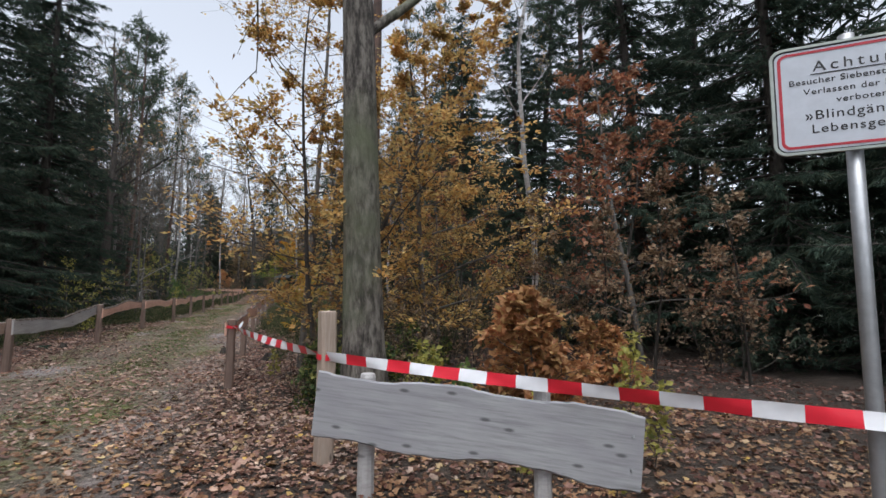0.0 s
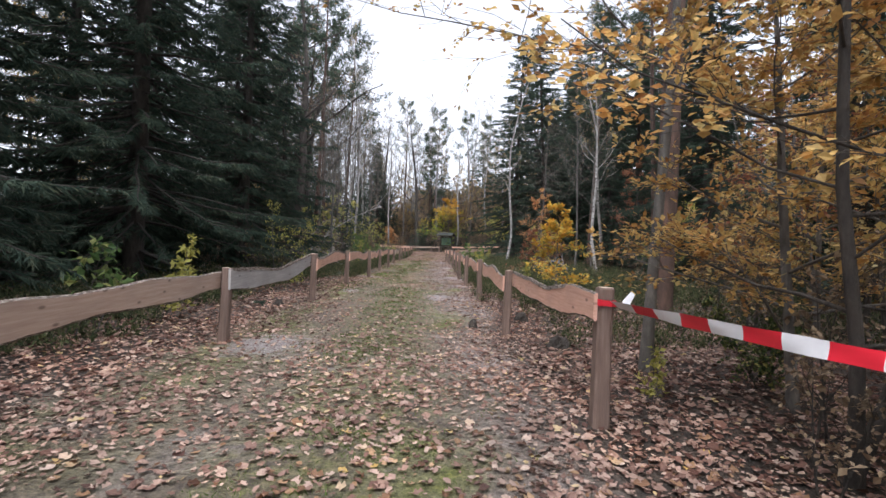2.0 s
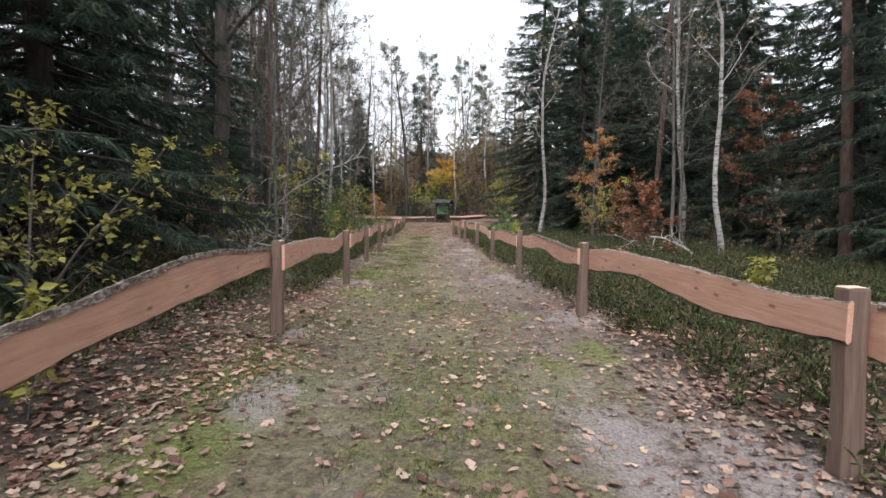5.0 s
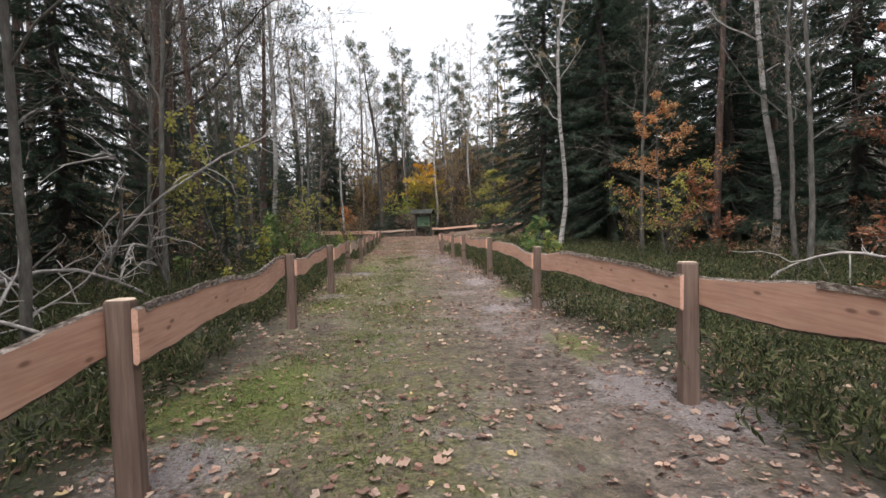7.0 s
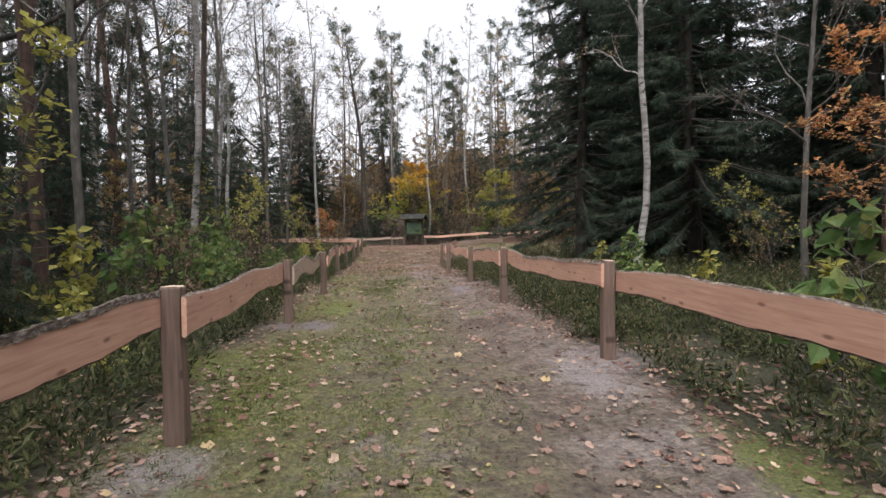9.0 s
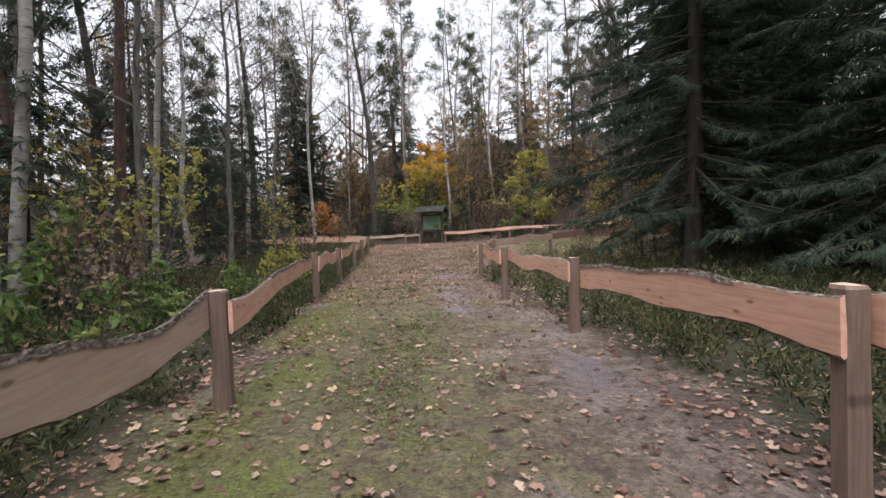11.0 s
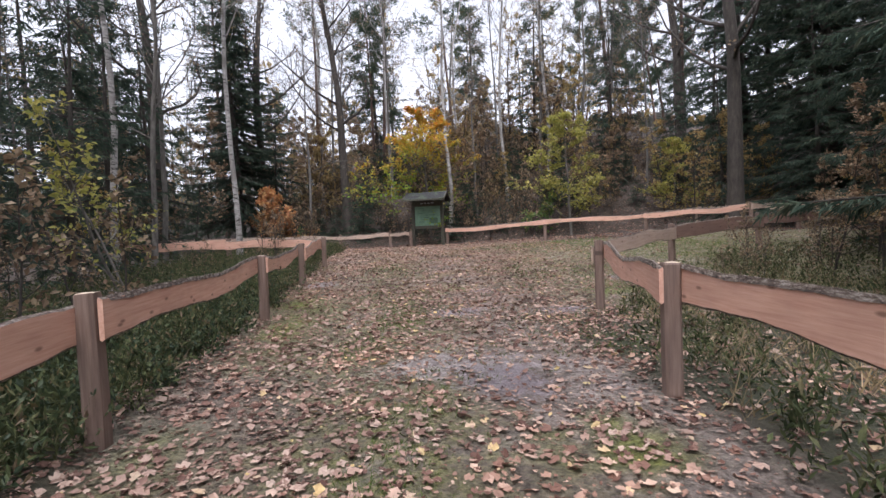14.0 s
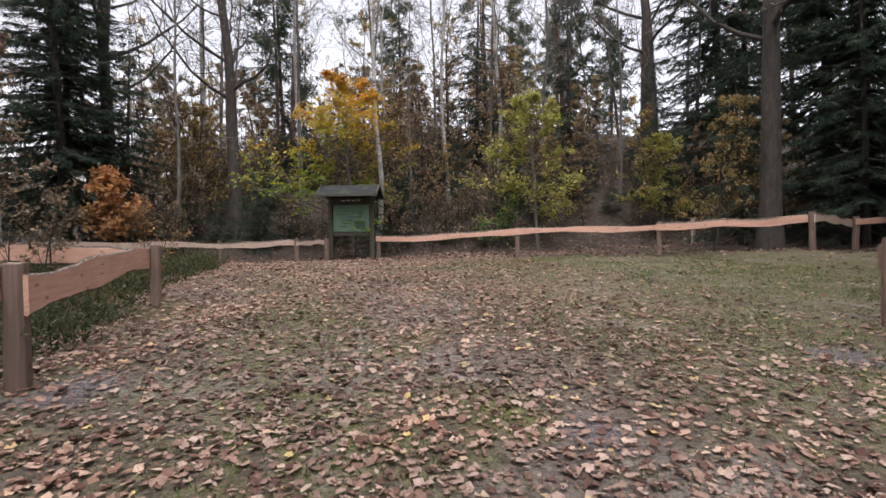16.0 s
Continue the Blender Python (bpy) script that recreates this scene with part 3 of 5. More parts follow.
def fence(label, posts, looks, inner, seed, group="plank fences along the way", slab=.222, waves={}, shared=False):
    """posts: x, y, top height over the ground. inner: +1 if the walker's side lies to the left of the line's run, else -1.
    Each slab starts on the walker's side of its first post and ends behind the next. shared: the first post belongs to another fence."""
    fe = thing("wooden_fence", label, "fence", group)
    spots = []
    for n, (x, y, tall) in enumerate(posts):
        z = ground_at(x, y)
        if shared and n == 0:
            spots.append((Vector((x, y, z + tall)), 0))
            continue
        me = upright_grain(post_mesh(tall, .104, seed * 31 + n, POST_LIGHT if looks[n] == "light" else POST))
        p = part("post", me, None, fe)
        d = Vector((posts[min(n + 1, len(posts) - 1)][0] - posts[max(n - 1, 0)][0], posts[min(n + 1, len(posts) - 1)][1] - posts[max(n - 1, 0)][1], 0))
        rnd = random.Random(seed * 7 + n)
        turn = math.atan2(d.y, d.x) + radians(rnd.uniform(-5, 5))
        p.matrix_basis = Matrix.Translation((x, y, z)) @ Matrix.Rotation(turn, 4, "Z") @ Euler((radians(rnd.uniform(-1, 1)), radians(rnd.uniform(-1, 1)), 0)).to_matrix().to_4x4() @ Matrix.Rotation(radians(-90), 4, "Y")
        spots.append((Vector((x, y, z + tall)), turn))
    for n in range(len(posts) - 1):
        (a, _), (b, _) = spots[n], spots[n + 1]
        d = (b - a).normalized()
        side = Vector((-d.y, d.x, 0)).normalized() * inner
        wide = slab + .09 * slab * math.sin(seed + n * 2.3)
        look_of = looks[n]
        if look_of == "none":
            continue
        mat_of = {"pink": PINK, "pale": PALE, "grey": GREY, "dark": DARKWOOD, "light": PALE}[look_of]
        words = {"pink": "fresh pink larch slab", "pale": "pale brown larch slab", "grey": "weathered grey slab", "dark": "dark brown slab with shade painted into its colour", "light": "pale brown larch slab"}[look_of]
        front, back = side * .066, side * -.066
        drop = Vector((0, 0, -.045 - wide / 2))
        if inner > 0:
            start, end = a + front + drop - d * .045, b + back + drop + d * .045
        else:
            start, end = b + back + drop + d * .045, a + front + drop - d * .045
        # slabs are modelled with their face towards -y of their run
        plank(fe, start, end, wide, mat_of, seed * 101 + n, (seed + n) % 3 != 1, .022 if slab < .2 else .034, words, waves.get(n))
    return fe


LEFT = [(-3.2, -1.4, .80), (-3.295, 2.3, .79), (-3.60, 6.29, .82), (-3.555, 9.585, .84), (-3.69, 13.108, .84), (-3.688, 16.63, .87), (-3.83, 20.06, .86), (-3.822, 22.81, .84),
        (-3.948, 26.118, .77), (-3.883, 28.59, .74), (-4.198, 33.333, .82), (-4.29, 36.588, .83), (-4.307, 39.967, .80), (-4.31, 42.495, .74), (-4.33, 45.38, .70)]
RIGHT = [(-.145, 4.16, .90), (-.34, 7.445, .88), (-.47, 10.845, .84), (-.61, 14.08, .82), (-.72, 17.35, .89), (-.769, 20.727, .83), (-.825, 24.055, .85), (-.987, 27.268, .84),
         (-1.015, 30.3, .77), (-1.185, 32.943, .83), (-.985, 36.68, .83), (-.167, 39.513, .85), (2.344, 42.04, .80), (5.1, 43.3, .80), (8.0, 42.9, .80), (11.0, 42.2, .80)]
BACK = [(-13.5, 50.2, .72), (-10.6, 51.2, .70), (-7.6, 52.0, .66), (-4.72, 52.6, .60), (-2.8, 52.75, .64), (-1.98, 53.2, .64)]
BACK_RIGHT = [(-.5, 53.0, .70), (2.73, 50.42, .80), (5.4, 48.37, .80), (7.285, 46.2, .80), (9.0, 46.5, .74), (12.0, 45.4, .74)]
fence("waney-edged larch plank fence with square posts beside the path", LEFT,
      ["pink", "pale", "grey", "pink", "pink", "pink", "pink", "pink", "pale", "pink", "pink", "pink", "pink", "pink", "pink"], -1, 3,
      waves={1: (.012, .5, 0), 2: (.07, .8, 2.2), 3: (.05, .75, -.3), 4: (.035, 1.1, 2.6), 7: (.02, .6, 0), 8: (.05, 1.3, 2.2)})
# dark slabs past the turn have the shade of their outer face painted in
fence("fresh pink larch plank fence that turns off at the clearing", RIGHT,
      ["pink", "pink", "pink", "pink", "pink", "pink", "pink", "pink", "pink", "pink", "pink", "pale", "dark", "dark", "dark", "dark"], 1, 5)
fence("low plank fence closing the far side of the clearing", BACK,
      ["dark", "pale", "pale", "pale", "pale", "pale"], -1, 8, slab=.16)
fence("low pink plank fence running from the notice shelter to the woods", BACK_RIGHT, ["pink", "pink", "pink", "pale", "pink", "pink"], -1, 9, slab=.17)
fence("plank fence turning off towards the woods", [(-4.42, 45.44, .70), (-6.9, 46.6, .72), (-9.8, 47.3, .72), (-12.6, 47.6, .72)], ["pink", "pink", "dark", "dark"], -1, 12, shared=True)
fence("pale plank fence among the trees behind the clearing", [(8.6, 50.6, .74), (11.4, 49.8, .74), (14.4, 49.0, .74)], ["light", "light", "light"], -1, 15)


# ---- notice shelter ----
def kiosk():
    y = 53.15
    z = ground_at(-1.2, y)
    k = thing("notice_shelter", "dark wooden notice shelter with felt roof and green map board", "notice board", m=Matrix.Translation((-1.26, y, z)) @ Matrix.Rotation(radians(-20), 4, "Z"))

    def boxed(name, lo, hi, mat, label="", parent=k):
        g = Geo()
        g.box(lo, hi)
        me = mesh_of(name, g, mat)
        bm = bmesh.new()
        bm.from_mesh(me)
        bmesh.ops.bevel(bm, geom=list(bm.edges), offset=.006, segments=1, affect="EDGES")
        bm.to_mesh(me)
        bm.free()
        return part(name, me, None, parent, label)

    for x in (-.61, .61):
        boxed("leg", (x - .055, -.055, -.1), (x + .055, .055, 1.86), KIOSK_WOOD)
        boxed("roof_brace", (x - .04, -.42, 1.78), (x + .04, .42, 1.86), KIOSK_WOOD)
    boxed("lower_rail", (-.552, -.03, .70), (.552, .03, .80), KIOSK_WOOD)
    boxed("back_panel", (-.552, .005, .80), (.552, .03, 1.86), KIOSK_WOOD)
    boxed("top_rail", (-.552, -.04, 1.62), (.552, .004, 1.80), KIOSK_WOOD)
    pan = boxed("map_board", (-.53, -.022, .815), (.53, .002, 1.60), MAP_GREEN, "pale green printed map board")
    rnd = random.Random(4)
    for n in range(7):
        zz = 1.50 - n * .09
        lo = rnd.uniform(-.42, -.1)
        boxed("print_line", (lo, -.027, zz), (lo + rnd.uniform(.2, .5), -.0235, zz + .022), MAP_DARK, "", pan)
    boxed("map_picture", (.08, -.027, .90), (.42, -.0235, 1.12), MAP_DARK, "", pan)
    for n in range(4):
        boxed("name_stroke", (-.28 + n * .15, -.046, 1.70 + .012 * (n % 2)), (-.17 + n * .15, -.0415, 1.735 + .012 * (n % 2)), SIGN_WHITE, "white painted stroke")
    for s, nm in ((-1, "roof_front"), (1, "roof_back")):
        g = Geo()
        lo = [(-.84, s * .58, 1.82), (.84, s * .58, 1.82), (.84, 0, 2.13), (-.84, 0, 2.13)]
        hi = [(x, yy, zz + .045) for x, yy, zz in lo]
        g.add(lo + hi, [(0, 1, 2, 3), (4, 5, 6, 7), (0, 1, 5, 4), (1, 2, 6, 5), (2, 3, 7, 6), (3, 0, 4, 7)])
        r = part(nm, g, ROOFING, k, "dark mossy roofing felt")
        for x in (-.845, .845):
            f = Geo()
            f.add([(x - .015, s * .60, 1.78), (x + .015, s * .60, 1.78), (x + .015, 0, 2.10), (x - .015, 0, 2.10), (x - .015, s * .60, 1.88), (x + .015, s * .60, 1.88), (x + .015, 0, 2.20), (x - .015, 0, 2.20)],
                  [(0, 1, 2, 3), (4, 5, 6, 7), (0, 1, 5, 4), (1, 2, 6, 5), (2, 3, 7, 6), (3, 0, 4, 7)])
            part("verge_board", f, KIOSK_WOOD, r)
        f = Geo()
        f.box((-.83, s * .58 - .012 + s * .015, 1.795), (.83, s * .58 + .012 + s * .015, 1.855))
        part("eaves_board", f, KIOSK_WOOD, r)


kiosk()


# ---- barrier, tape and warning sign at the start ----
def barrier():
    b = thing("plank_barrier", "weathered grey plank barrier on two short posts", "barrier")
    a, c = Vector((.84, .22, .88)), Vector((2.47, -.60, .715))
    plank(b, a, c, .385, SILVERED, 77, None, .014, "knotty weathered grey plank")
    d = (c - a).normalized()
    back = Vector((-d.y, d.x, 0)).normalized() * .075
    for f, tall in ((.16, .70), (.72, .735)):
        s = a.lerp(c, f) + back
        z = ground_at(s.x, s.y)
        g = Geo()
        g.tube([(0, 0, -.12), (0, 0, .1), (0, 0, tall - .02), (0, 0, tall)], [.052, .05, .047, .04], 12)
        p = part("post", g, GREY, b, "round grey post")
        p.location = (s.x, s.y, z)
    sp = thing("wooden_post", "tall pale square post with barrier tape tied round it", "post", m=Matrix.Translation((.928, .927, ground_at(.928, .927))))
    p = part("shaft", upright_grain(post_mesh(1.10, .115, 5, POST_LIGHT)), None, sp)
    p.matrix_basis = Matrix.Rotation(radians(20), 4, "Z") @ Matrix.Rotation(radians(-90), 4, "Y")


barrier()


def tape():
    t = thing("barrier_tape", "red and white striped plastic barrier tape tied between posts", "tape")
    runs = [(Vector((-.10, 4.09, 1.08)), Vector((.90, .99, 1.075)), 18, .03), (Vector((.935, .865, 1.07)), Vector((3.13, -1.66, 1.05)), 18, .02)]
    for r, (a, b, n, sag) in enumerate(runs):
        side = (b - a).cross(Vector((0, 0, 1))).normalized()
        for i in range(n):
            g = Geo()
            v = []
            for q in range(4):
                f = (i + q / 3) / n
                p = a.lerp(b, f) - Vector((0, 0, sag * 4 * f * (1 - f)))
                tw = .35 * math.sin(f * 9 + r * 2) + (.9 * max(0, 1 - f * 6) if r == 0 else 0) + (1.0 * max(0, f * 8 - 7) if r == 0 else 0)
                up = Vector((0, 0, math.cos(tw))) + side * math.sin(tw)
                wd = .036 * (1 - .3 * (r == 0) * max(0, f * 8 - 7)) * (1 + .04 * math.sin(f * 41))
                for k in (-1, -.33, .33, 1):
                    w_ = p + up * wd * k + side * (.004 * math.sin(f * 60 + k * 2))
                    v.append(tuple(w_ + side * .0006))
            nv = len(v)
            v += [tuple(Vector(q) - side * .0012) for q in v]
            f_ = [[q * 4 + k, q * 4 + k + 1, q * 4 + k + 5, q * 4 + k + 4] for q in range(3) for k in range(3)]
            f_ += [[nv + e for e in fc[::-1]] for fc in f_]
            g.v.append(np.array(v))
            g.f, g.n = f_, len(v)
            red = i % 2 == 1
            part("stripe", g, TAPE_RED if red else TAPE_WHITE, t, "red stripe" if red else "white stripe", True)
    # wraps round the tall post, and the tied end
    for x, y, size, z, turn in ((.928, .927, .064, 1.065, 20), (-.145, 4.16, .070, 1.085, 92)):
        g = Geo()
        for wrap in range(2):
            v = []
            for k in range(8):
                u = k * math.pi / 4 + math.pi / 8
                rr = size * (1.03 + .015 * wrap) / math.cos(math.pi / 8)
                v += [(x + rr * math.cos(u + radians(turn)), y + rr * math.sin(u + radians(turn)), z + zz + .008 * wrap * math.sin(u)) for zz in (-.018, .018)]
            g.add(v, [[2 * k, 2 * ((k + 1) % 8), 2 * ((k + 1) % 8) + 1, 2 * k + 1] for k in range(8)])
        part("wrap", g, TAPE_RED, t, "red tape wound round the post")
    g = Geo()
    g.add([(-.05, 4.09, 1.10), (-.03, 4.06, 1.05), (.015, 4.05, 1.15), (.0, 4.08, 1.165), (-.051, 4.091, 1.10), (-.031, 4.061, 1.05), (.014, 4.051, 1.15), (-.001, 4.081, 1.165)], [(0, 1, 2, 3), (7, 6, 5, 4), (0, 4, 5, 1), (2, 6, 7, 3)])
    part("loose_end", g, TAPE_WHITE, t, "loose white tape end")


tape()


def rounded(wide, tall, r, n=6):
    pts = []
    for cx, cy, a0 in ((wide / 2 - r, tall / 2 - r, 0), (-wide / 2 + r, tall / 2 - r, 90), (-wide / 2 + r, -tall / 2 + r, 180), (wide / 2 - r, -tall / 2 + r, 270)):
        pts += [(cx + r * math.cos(radians(a0 + 90 * k / n)), cy + r * math.sin(radians(a0 + 90 * k / n))) for k in range(n + 1)]
    return pts


def slab_of(outline, z0, z1, inner=None):
    """A plate of an outline, or a frame between two outlines with as many corners."""
    g, n = Geo(), len(outline)
    if inner is None:
        g.add([(x, y, z0) for x, y in outline] + [(x, y, z1) for x, y in outline], [[i, (i + 1) % n, n + (i + 1) % n, n + i] for i in range(n)])
        g.f += [list(range(n))[::-1], list(range(n, 2 * n))]
    else:
        g.add([(x, y, z) for z in (z0, z1) for o in (outline, inner) for x, y in o],
              [[i, (i + 1) % n, 2 * n + (i + 1) % n, 2 * n + i] for i in range(n)] + [[n + i, 3 * n + i, 3 * n + (i + 1) % n, n + (i + 1) % n] for i in range(n)] +
              [[2 * n + i, 2 * n + (i + 1) % n, 3 * n + (i + 1) % n, 3 * n + i] for i in range(n)])
    return g


def warning_sign():
    x, y = 2.96, -1.375
    z = ground_at(x, y)
    s = thing("warning_sign", "white warning sign with red border on a galvanised steel pole", "sign", m=Matrix.Translation((x, y, z)))
    g = Geo()
    g.tube([(0, 0, -.2), (0, 0, 1.2), (0, 0, 2.33)], [.03, .03, .03], 16)
    part("pole", g, STEEL, s, soft=True)
    plate = part("plate", slab_of(rounded(.66, .50, .045), 0, .004), SIGN_BLACK, s, "black edge of the sign plate")
    # the plate's local x runs along its width, its local z looks at the walker
    plate.matrix_basis = Matrix.Translation((.007, -.061, 2.38 - z)) @ Matrix(((.743, 0, -.669, 0), (-.669, 0, -.743, 0), (0, 1, 0, 0), (0, 0, 0, 1))) @ Matrix.Diagonal((1.0, .945, 1, 1))
    part("rim", slab_of(rounded(.672, .512, .05), -.004, .012, rounded(.648, .488, .04)), SIGN_RIM, plate, "worn pale metal rim")
    part("face", slab_of(rounded(.634, .476, .038), .0045, .0065), SIGN_WHITE, plate, "white sign face")
    part("red_border", slab_of(rounded(.614, .457, .034), .007, .0085, rounded(.590, .433, .026)), SIGN_RED, plate, "red line border")
    g = Geo()
    g.box((-.19, .113, .007), (.19, .117, .009))
    part("underline", g, SIGN_BLACK, plate)
    for words, h, size, gap in (("Achtung", .135, .070, 1.35), ("Besucher Siebensteinteiche", .075, .040, 1.08), ("Verlassen der Straße", .025, .040, 1.12), ("verboten", -.025, .040, 1.12), ("»Blindgänger«", -.092, .060, 1.12), ("Lebensgefahr", -.155, .056, 1.15)):
        cu = bpy.data.curves.new("text", "FONT")
        cu.body, cu.size, cu.space_character, cu.align_x, cu.extrude = words, size, gap, "CENTER", .0008
        ob = bpy.data.objects.new("text", cu)
        scene.collection.objects.link(ob)
        bpy.context.view_layer.update()
        me = bpy.data.meshes.new_from_object(ob.evaluated_get(bpy.context.evaluated_depsgraph_get()))
        bpy.data.objects.remove(ob)
        wide = max(v.co.x for v in me.vertices) - min(v.co.x for v in me.vertices)
        me.transform(Matrix.Diagonal((min(1.03, .545 / wide), 1, 1, 1)))
        me.materials.clear()
        me.materials.append(SIGN_BLACK)
        tx = part("lettering", me, None, plate)
        tx.location = (-.022, h - size * .1, .0075)
    for zz in (2.24, 2.50):
        g = Geo()
        g.tube([(0, 0, zz - z - .015), (0, 0, zz - z + .015)], [.036, .036], 14)
        part("clamp", g, STEEL, s)


warning_sign()


# ---- trees ----
def unit(v):
    return v / (np.linalg.norm(v, axis=-1, keepdims=True) + 1e-9)


def twisted(rs, start, way, length, n, wander, lift):
    """A crooked line from start, bending up by lift."""
    pts, d = [np.array(start, float)], np.array(way, float)
    for _ in range(n):
        d = unit(d + rs.normal(0, wander, 3) + (0, 0, lift))
        pts.append(pts[-1] + d * length / n)
    return np.array(pts)


def along(pts, f):
    f = f * (len(pts) - 1)
    i = min(int(f), len(pts) - 2)
    return pts[i] * (1 - f + i) + pts[i + 1] * (f - i), unit(pts[i + 1] - pts[i])


def broadleaf(name, label, category, seed, tall, thick, bark, leaf, limbs=16, subs=5, twigs=4, leaves=1500, leaf_size=.07, start=.35, reach=.38, rise=.5, flat=0.0, lean=.03, stems=1, wander=.12, sides=10, crook=.035, fine=.0012):
    """A tree of crooked limbs, branches and twigs, with its leaves on the twigs."""
    rs = np.random.RandomState(seed)
    tree = thing(name, label, category)
    wood, crown, tips = Geo(), Geo(), []
    for stem in range(stems):
        root = np.array([0, 0, -.15]) if stems == 1 else np.array([*rs.normal(0, .10, 2), -.12])
        way = unit(np.array([rs.normal(0, lean), rs.normal(0, lean), 1]) + (0 if stems == 1 else np.array([*rs.normal(0, .22, 2), 0])))
        trunk = twisted(rs, root, way, tall * (1 if stem == 0 else rs.uniform(.6, .95)), 14, crook, .02)
        s = np.linspace(0, 1, 15)
        r = thick * ((1 - s) ** .8 * .93 + .07)
        r[0] *= 1.35
        r[1] *= 1.05
        wood.tube(trunk, r, sides)
        for k in range(limbs):
            f = start + (1 - start) * ((k + rs.uniform(0, 1)) / limbs) * .97
            p, _ = along(trunk, f)
            az = k * 2.4 + rs.uniform(-.5, .5)
            q = rise + rs.normal(0, .18) + (f - start) * .5
            length = tall * reach * (1.15 - f) / (1.15 - start) * rs.uniform(.6, 1.15)
            limb = twisted(rs, p, unit(np.array([math.cos(az), math.sin(az), q])), length, 6, wander, .02 if flat else .05)
            lr = max(thick * .42 * (1 - f) ** .7, .006) * rs.uniform(.7, 1.1)
            wood.tube(limb, np.linspace(lr, lr * .25, 7), 5, False)
            for j in range(subs):
                g_ = .22 + .75 * (j + rs.uniform(0, .9)) / subs
                p2, d2 = along(limb, g_)
                w2 = unit(d2 * .8 + rs.normal(0, .75, 3) * (1, 1, 1 - flat * .8) + (0, 0, .15))
                sub = twisted(rs, p2, w2, length * .42 * (1.2 - g_) * rs.uniform(.6, 1.2), 4, wander * 1.3, .03 * (1 - flat))
                wood.tube(sub, np.linspace(lr * .38, lr * .12, 5), 3, False)
                for i in range(twigs):
                    g3 = .2 + .8 * (i + rs.uniform(0, .9)) / twigs
                    p3, d3 = along(sub, min(g3, 1))
                    w3 = unit(d3 * .7 + rs.normal(0, .7, 3) * (1, 1, 1 - flat * .85))
                    tw = twisted(rs, p3, w3, length * .2 * rs.uniform(.6, 1.3), 2, .15, 0)
                    wood.tube(tw, np.array([.12, .08, .03]) * lr + fine, 3, False)
                    tips.append(tw)
    part("trunk", wood, bark, tree, "", True)
    if leaves:
        T = np.array(tips)
        pick = rs.randint(0, len(T), leaves)
        f = rs.uniform(0, 1, (leaves, 1))
        P = T[pick, 0] * (1 - f) + T[pick, 2] * f + rs.normal(0, leaf_size * .35, (leaves, 3))
        D = unit(T[pick, 2] - T[pick, 0]) + rs.normal(0, .7, (leaves, 3)) * (1, 1, 1 - .5 * flat) + (0, 0, -.35 * (1 - flat))
        N = np.array([0, 0, 1.0]) + rs.normal(0, .75 - .45 * flat, (leaves, 3))
        crown.leaves(P, D, N, leaf_size * rs.uniform(.6, 1.3, leaves), LEAF, LEAF_F)
        part("crown", crown, leaf, tree)
    return tree


def spruce(name, label, seed, tall, reach, skirt=.5, level=.27, per=6, spacing=.13, size=.36, material=None):
    """Whorls of drooping boughs with hanging sprays of needles."""
    rs = np.random.RandomState(seed)
    tree = thing(name, label, "tree")
    wood, crown = Geo(), Geo()
    trunk = twisted(rs, (0, 0, -.15), (0, 0, 1), tall + .15, 12, .008, .02)
    wood.tube(trunk, .022 * tall * (np.linspace(1, .04, 13) ** .9) * .55, 9)
    Ps, Ds = [], []
    z = skirt
    while z < tall - .2:
        f = z / tall
        for k in range(per):
            if rs.uniform() < .12:
                continue
            az = rs.uniform(0, 2 * np.pi)
            length = (reach * (1 - f) ** .75 + .15) * rs.uniform(.55, 1.12)
            n = max(3, int(length / .6))
            s = np.linspace(0, 1, n + 1)[:, None]
            out = np.array([math.cos(az), math.sin(az), 0])
            dz = (.10 - .55 * (1 - f)) * rs.uniform(.45, 1.45) * s ** rs.uniform(.8, 1.5) * length + .25 * length * np.maximum(0, s - .6) ** 1.5
            p0, _ = along(trunk, min(f, .99))
            pts = p0 + out * s * length + np.array([-out[1], out[0], 0]) * rs.normal(0, .16) * length * s ** 2 + np.concatenate([np.zeros((n + 1, 2)), dz], 1) + rs.normal(0, .03, (n + 1, 3)) * s
            wood.tube(pts, np.linspace(.012 * length + .006, .004, n + 1), 3, False)
            m = int(length * .88 / spacing) * 2
            if m < 2:
                m = 2
            q = .12 + .88 * rs.uniform(0, 1, m) ** .8
            i = np.minimum((q * n).astype(int), n - 1)
            w_ = (q * n - i)[:, None]
            P = pts[i] * (1 - w_) + pts[i + 1] * w_
            side = np.cross(out, (0, 0, 1)) * rs.choice([-1, 1], m)[:, None]
            D = out * .75 + side * rs.uniform(.2, 1.0, (m, 1)) + np.array([0, 0, -1]) * rs.uniform(.0, .9, (m, 1)) + rs.normal(0, .15, (m, 3))
            Ps.append(P)
            Ds.append(D)
        z += level * rs.uniform(.7, 1.3)
    P, D = np.concatenate(Ps), np.concatenate(Ds)
    crown.leaves(P, D, np.array([0, 0, 1.0]) + rs.normal(0, .5, P.shape), size * rs.uniform(.5, 1.25, len(P)), SPRAY, SPRAY_F)
    part("trunk", wood, BARK_DARK, tree, "", True)
    part("crown", crown, material or NEEDLES, tree)
    return tree


